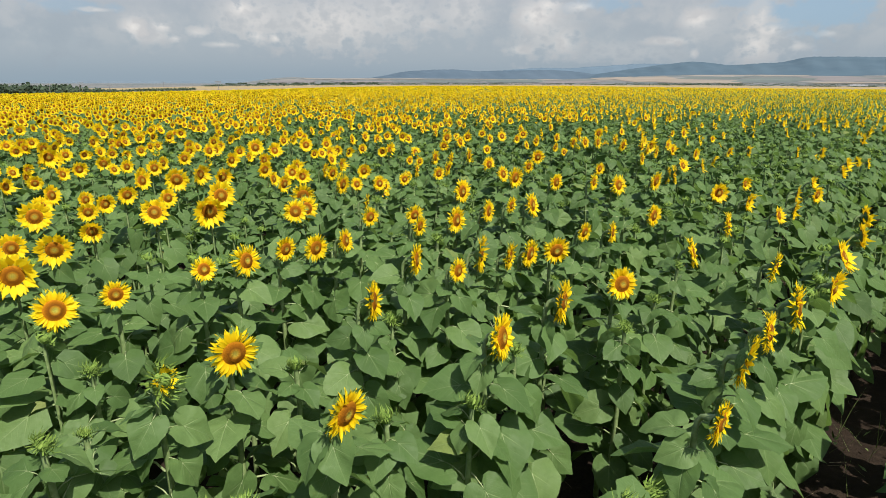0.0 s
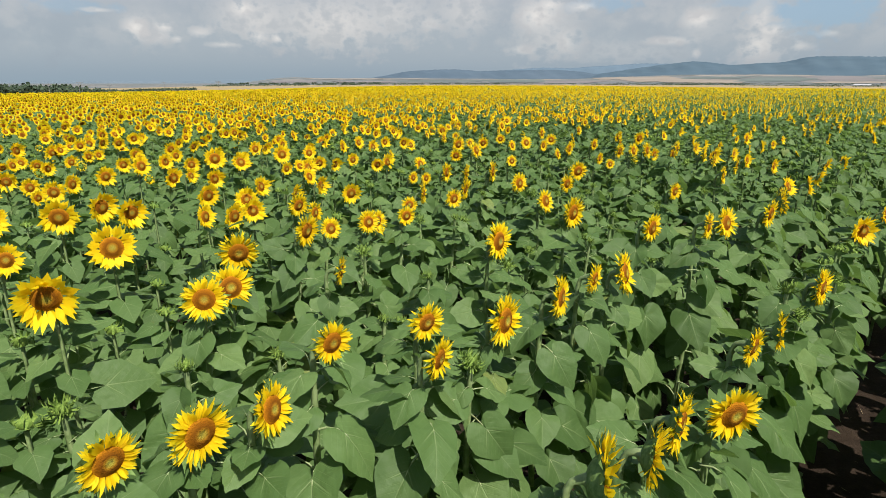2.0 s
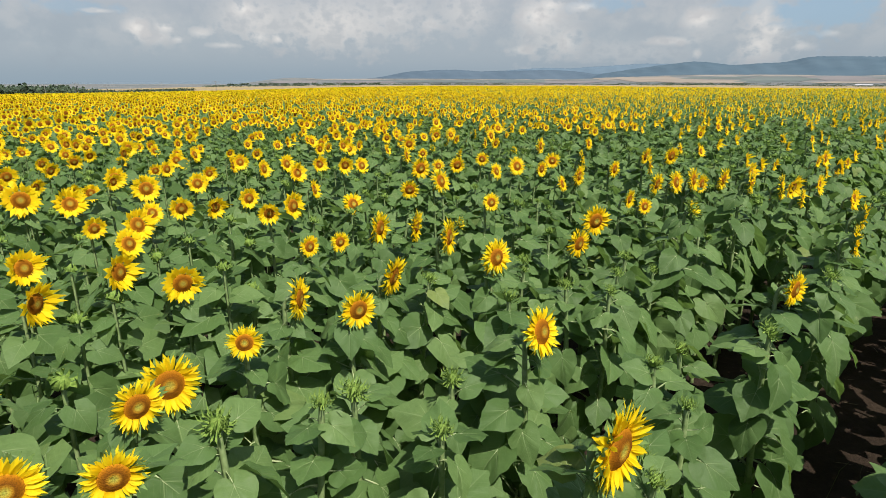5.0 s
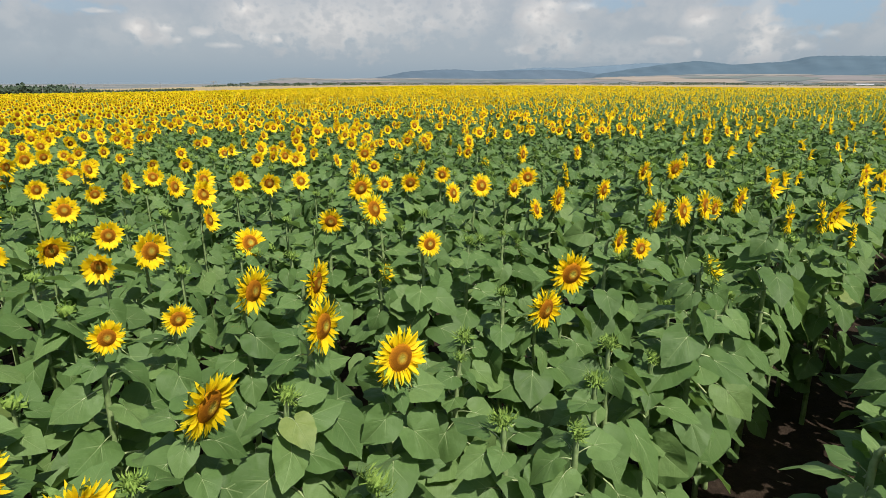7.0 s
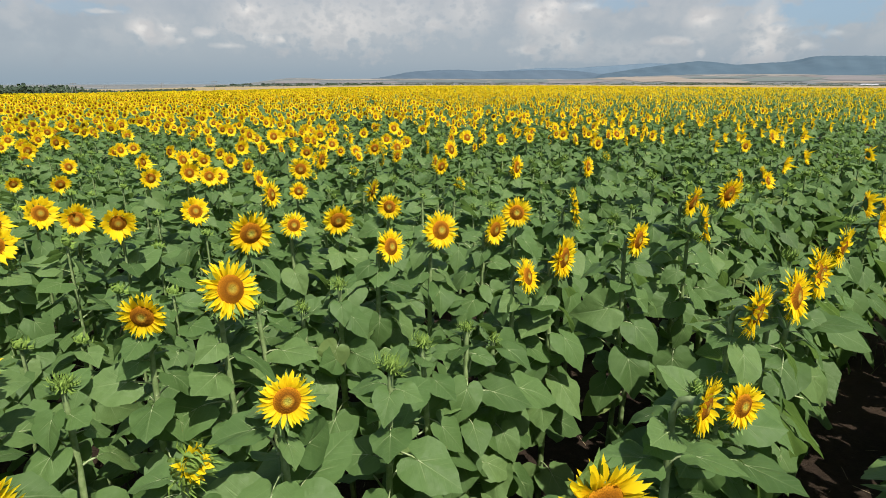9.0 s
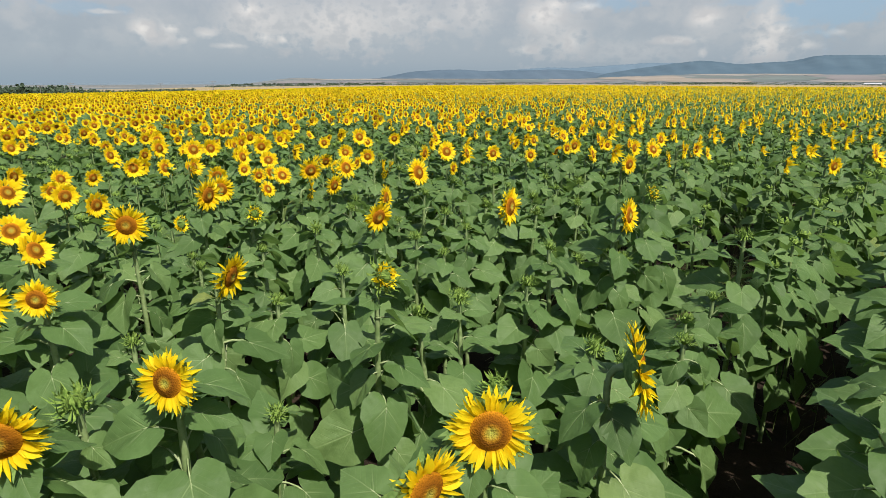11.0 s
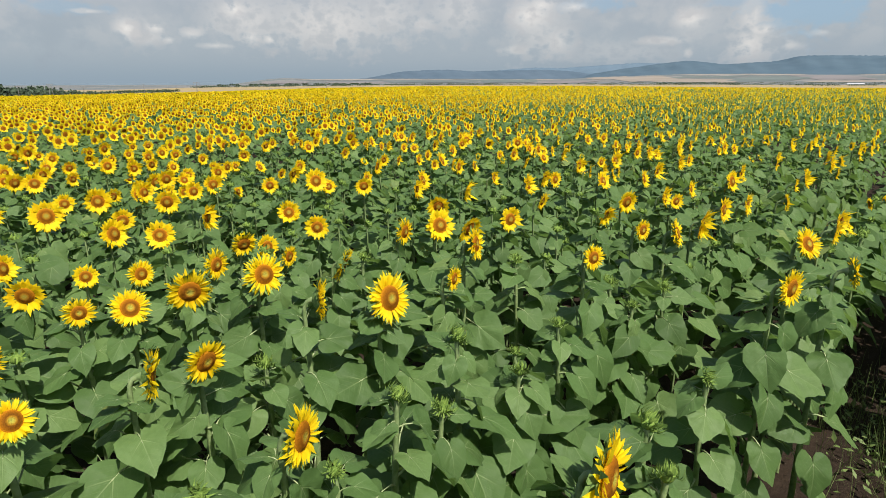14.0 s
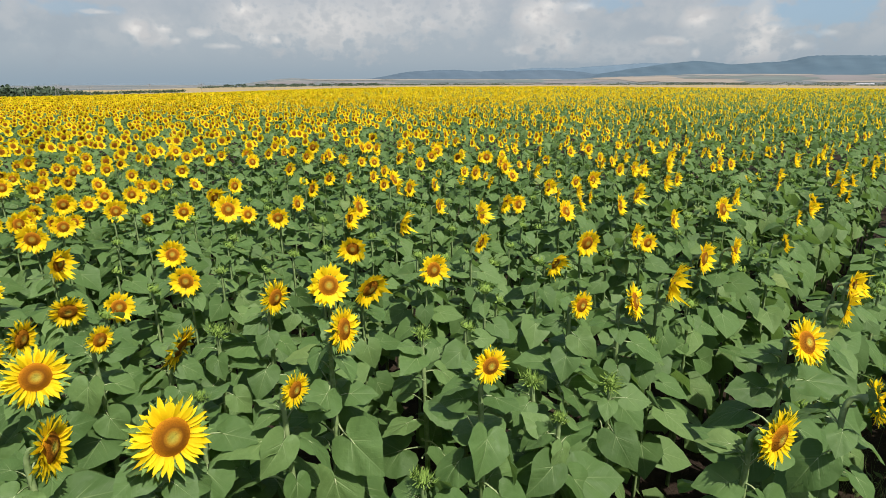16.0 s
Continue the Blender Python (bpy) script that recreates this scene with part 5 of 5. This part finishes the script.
# ---- weeds between the rows ----
def weeds():
    g = np.random.default_rng(17)
    b = Batch()
    blade = shape([(-0.004, 0, 0), (0.004, 0, 0), (0.003, 0.05, 0.6), (-0.003, 0.05, 0.6), (0, 0.22, 1.0)], f3=[(3, 2, 4)], f4=[(0, 1, 2, 3)])
    herb = shape([(0, 0, 0), (-0.2, 0.4, 0.1), (0, 1, 0.15), (0.2, 0.4, 0.1)], f4=[(0, 1, 2, 3)])
    spots_w = [(5.0, 18.8, 0.30, 320), (5.2, 19.5, 0.3, 160), (3.3, 17.9, 0.25, 90), (5.3, 20.2, 0.45, 160), (5.6, 19.6, 0.35, 160), (4.2, 17.7, 0.35, 150), (5.0, 15.2, 0.3, 60), (2.8, 5.0, 0.3, 60), (4.6, 16.4, 0.4, 80), (3.4, 9.0, 0.3, 60)]
    for cx_, cy_, rad, n in spots_w:
        p = np.stack([g.normal(cx_, rad, n), g.normal(cy_, rad, n)], -1)
        xyz = np.stack([p[:, 0], p[:, 1], ground_height(p[:, 0], p[:, 1])], -1)
        b.add(blade, placed(turns(n, g.uniform(0, 6.28, n), g.normal(0, 0.25, n), g.normal(0, 0.3, n)), xyz, g.uniform(0.18, 0.5, n)))
        m = n // 2
        b.add(herb, placed(turns(m, g.uniform(0, 6.28, m), g.normal(0, 0.3, m), g.normal(0.2, 0.4, m)), xyz[:m] + np.array([0, 0, 0.06]) + g.normal(0, 0.05, (m, 3)) * np.array([1, 1, 0.6]), g.uniform(0.04, 0.1, m)))
    ob = b.make("weeds", [WEED])
    tagged(ob, "grass and weeds growing on bare soil between rows", "weeds", kind="stuff")


weeds()


def litter():
    g = np.random.default_rng(19)
    b = Batch()
    straw = shape([(-0.5, -0.012, 0), (0.5, -0.014, 0.02), (0.5, 0.012, 0.03), (-0.5, 0.012, 0.01), (0, 0, 0.03)], f3=[(0, 1, 4), (1, 2, 4), (2, 3, 4), (3, 0, 4)])
    n = 900
    py = g.uniform(3, 24, n)
    px = np.interp(py, LINE[:, 1], LINE[:, 0]) + g.uniform(-1, 1, n) * (1.2 + 0.16 * py) + 1.6
    xyz = np.stack([px, py, ground_height(px, py) + 0.012], -1)
    b.add(straw, placed(turns(n, g.uniform(0, 6.28, n), g.normal(0, 0.2, n), g.normal(0, 0.2, n)), xyz, g.uniform(0.03, 0.13, n)))
    ob = b.make("straw_litter", [STRAW])
    tagged(ob, "pale dry straw scattered over the dark soil", "straw", kind="stuff")


STRAW = plain_green("dry_straw", (0.16, 0.13, 0.08), (0.27, 0.22, 0.14), 9, 0.8, 0.05)
litter()


# ---- woods and hedges on the horizon ----
def far_wood(name, label, parts, seed):
    """Rows of far trees: crowns of many leaf clumps over short trunks. parts: azimuth from, to, distance, base, height, step."""
    g = np.random.default_rng(seed)
    b = Batch()
    clump = shape([(-0.5, 0, -0.3), (0.5, 0.1, -0.3), (0.55, 0, 0.25), (-0.45, 0.1, 0.3), (0.05, -0.45, 0.0), (0, 0.1, 0.55)], f3=[(0, 1, 4), (1, 2, 4), (2, 3, 4), (3, 0, 4), (3, 2, 5)], f4=[(0, 1, 2, 3)])
    trunk = shape([(-0.5, 0, 0), (0.5, 0, 0), (0.3, 0, 1), (-0.3, 0, 1)], f4=[(0, 1, 2, 3)], slot=1)
    for a0, a1, r0, height, step in parts:
        for a in np.arange(a0, a1, step):
            if math.sin(a * 5.3 + r0) + math.sin(a * 2.1 + 0.3 * r0) < -1.1 and r0 > 800:
                continue
            rr = r0 * g.uniform(0.94, 1.08)
            az_ = radians(a + g.normal(0, step * 0.3))
            px, py = rr * math.sin(az_), rr * math.cos(az_)
            gz = float(ground_height(px, py))
            h = height * g.uniform(0.8, 1.06)
            n = 46 if step > 0.15 else 14
            c = g.normal(0, 1, (n, 3)) * np.array([0.55 if step > 0.15 else 0.9, 0.3, 0.17]) * h + np.array([px, py, gz + h * 0.42])
            c[:, 2] = np.minimum(c[:, 2], gz + h * g.uniform(0.85, 1.0, n))
            b.add(clump, placed(turns(n, g.uniform(0, 6.28, n), g.normal(0, 0.4, n), g.normal(0, 0.4, n)), c, g.uniform(0.2, 0.36, n) * h))
            b.add(trunk, placed(turns(1, np.array([0.0]), np.zeros(1), np.zeros(1)), np.array([[px, py, gz - 0.2]]), np.array([h * 0.5])) @ np.diag([0.12, 0.12, 1, 1]).astype(np.float32))
    ob = b.make(name, [WOOD_LEAF, POLE])
    tagged(ob, label, "woodland", kind="stuff")


far_wood("woodland", "dark green belt of trees beyond the field", [(-46, -34.0, 400, 5.6, 0.2), (-46, -32, 440, 6.4, 0.25), (-34.4, -31.0, 400, 5.0, 0.2), (-31.2, -29.2, 400, 4.0, 0.2), (-29.2, -22.5, 470, 2.4, 0.2)], 41)
far_wood("hedgerow", "distant hedges and scattered trees on the plain", [(-22, -8, 900, 3.6, 0.10), (-9, 6, 950, 3.6, 0.10), (3, 16, 1000, 2.6, 0.12), (14, 22, 900, 2.4, 0.12), (20, 26.5, 1000, 4.0, 0.12), (26, 31, 900, 2.0, 0.12), (30, 38, 850, 2.6, 0.13),
                                                                                (-20, -6, 1500, 6, 0.3), (16, 38, 1600, 4, 0.14)], 43)


# ---- power line and barn ----
def power_pole(az_deg, r, height, arms, label, lattice=False):
    px, py = r * math.sin(radians(az_deg)), r * math.cos(radians(az_deg))
    pole = new("power_pole")
    pole.matrix_basis = pose(px, py, float(ground_height(px, py)) - 0.3, 0, 0, -az_deg)
    w = 0.14 if not lattice else 0.12
    legs = [(0, 0)] if not lattice else [(-0.9, 0), (0.9, 0)]
    for lx, ly in legs:
        v, f = tube([(lx, ly, 0), (lx * 0.6, ly, height * 0.5), (lx * 0.35, ly, height)], [w, w * 0.85, w * 0.6], 8)
        ob = mesh_object("post", v, f, [POLE])
        ob.parent = pole
    for i in range(arms):
        zz = height * (0.97 - 0.09 * i)
        v, f = tube([(-1.3, 0, zz), (0, 0, zz + 0.05), (1.3, 0, zz)], [0.06, 0.07, 0.06], 6)
        arm = mesh_object("crossarm", v, f, [POLE])
        arm.parent = pole
        for sx in (-1.15, 0.0, 1.15):
            v, f = tube([(sx, 0, zz + 0.05), (sx, 0, zz + 0.2), (sx, 0, zz + 0.4)], [0.04, 0.07, 0.04], 6)
            ins = mesh_object("insulator", v, f, [POLE])
            ins.parent = arm
    tagged(pole, label, "power pole", "poles of the power line")


power_pole(-31.05, 330, 6.6, 1, "grey wooden double power pole with crossarm behind the field", True)
power_pole(-29.0, 360, 5.2, 1, "grey wooden power pole before the trees")
power_pole(-33.2, 350, 6.0, 1, "grey wooden power pole before the trees")
power_pole(-24.9, 420, 6.2, 1, "slim grey power pole on the plain")
power_pole(-20.45, 300, 6.0, 2, "dark power pole with crossarms on the plain")
power_pole(-14.9, 420, 4.2, 1, "slim grey power pole on the plain")
power_pole(-9.9, 420, 4.6, 1, "slim grey power pole on the plain")


def barn():
    r, a = 1500, 34.7
    px, py = r * math.sin(radians(a)), r * math.cos(radians(a))
    house = new("barn")
    house.matrix_basis = pose(px, py, float(ground_height(px, py)), 0, 0, -a)
    m = roof_material()
    L, W, H, T = 14, 6, 1.1, 2.3
    v = np.array([(-L, -W, 0), (L, -W, 0), (L, W, 0), (-L, W, 0), (-L, -W, H), (L, -W, H), (L, W, H), (-L, W, H)], float)
    f = np.array([(0, 1, 5, 4), (1, 2, 6, 5), (2, 3, 7, 6), (3, 0, 4, 7), (0, 3, 2, 1)])
    wall = mesh_object("wall", v, f, [m], smooth=False)
    wall.parent = house
    v = np.array([(-L - 1, -W - 1, H), (L + 1, -W - 1, H), (L + 1, 0, T), (-L - 1, 0, T), (L + 1, W + 1, H), (-L - 1, W + 1, H)], float)
    v = np.concatenate([v, v - np.array([0, 0, 0.4])])
    f = np.array([(0, 1, 2, 3), (3, 2, 4, 5), (9, 8, 7, 6), (11, 10, 8, 9), (0, 6, 7, 1), (5, 4, 10, 11)])
    roof = mesh_object("roof", v, f, [m], smooth=False)
    roof.parent = house
    tagged(house, "long low white-roofed barn far across the plain", "barn")


barn()
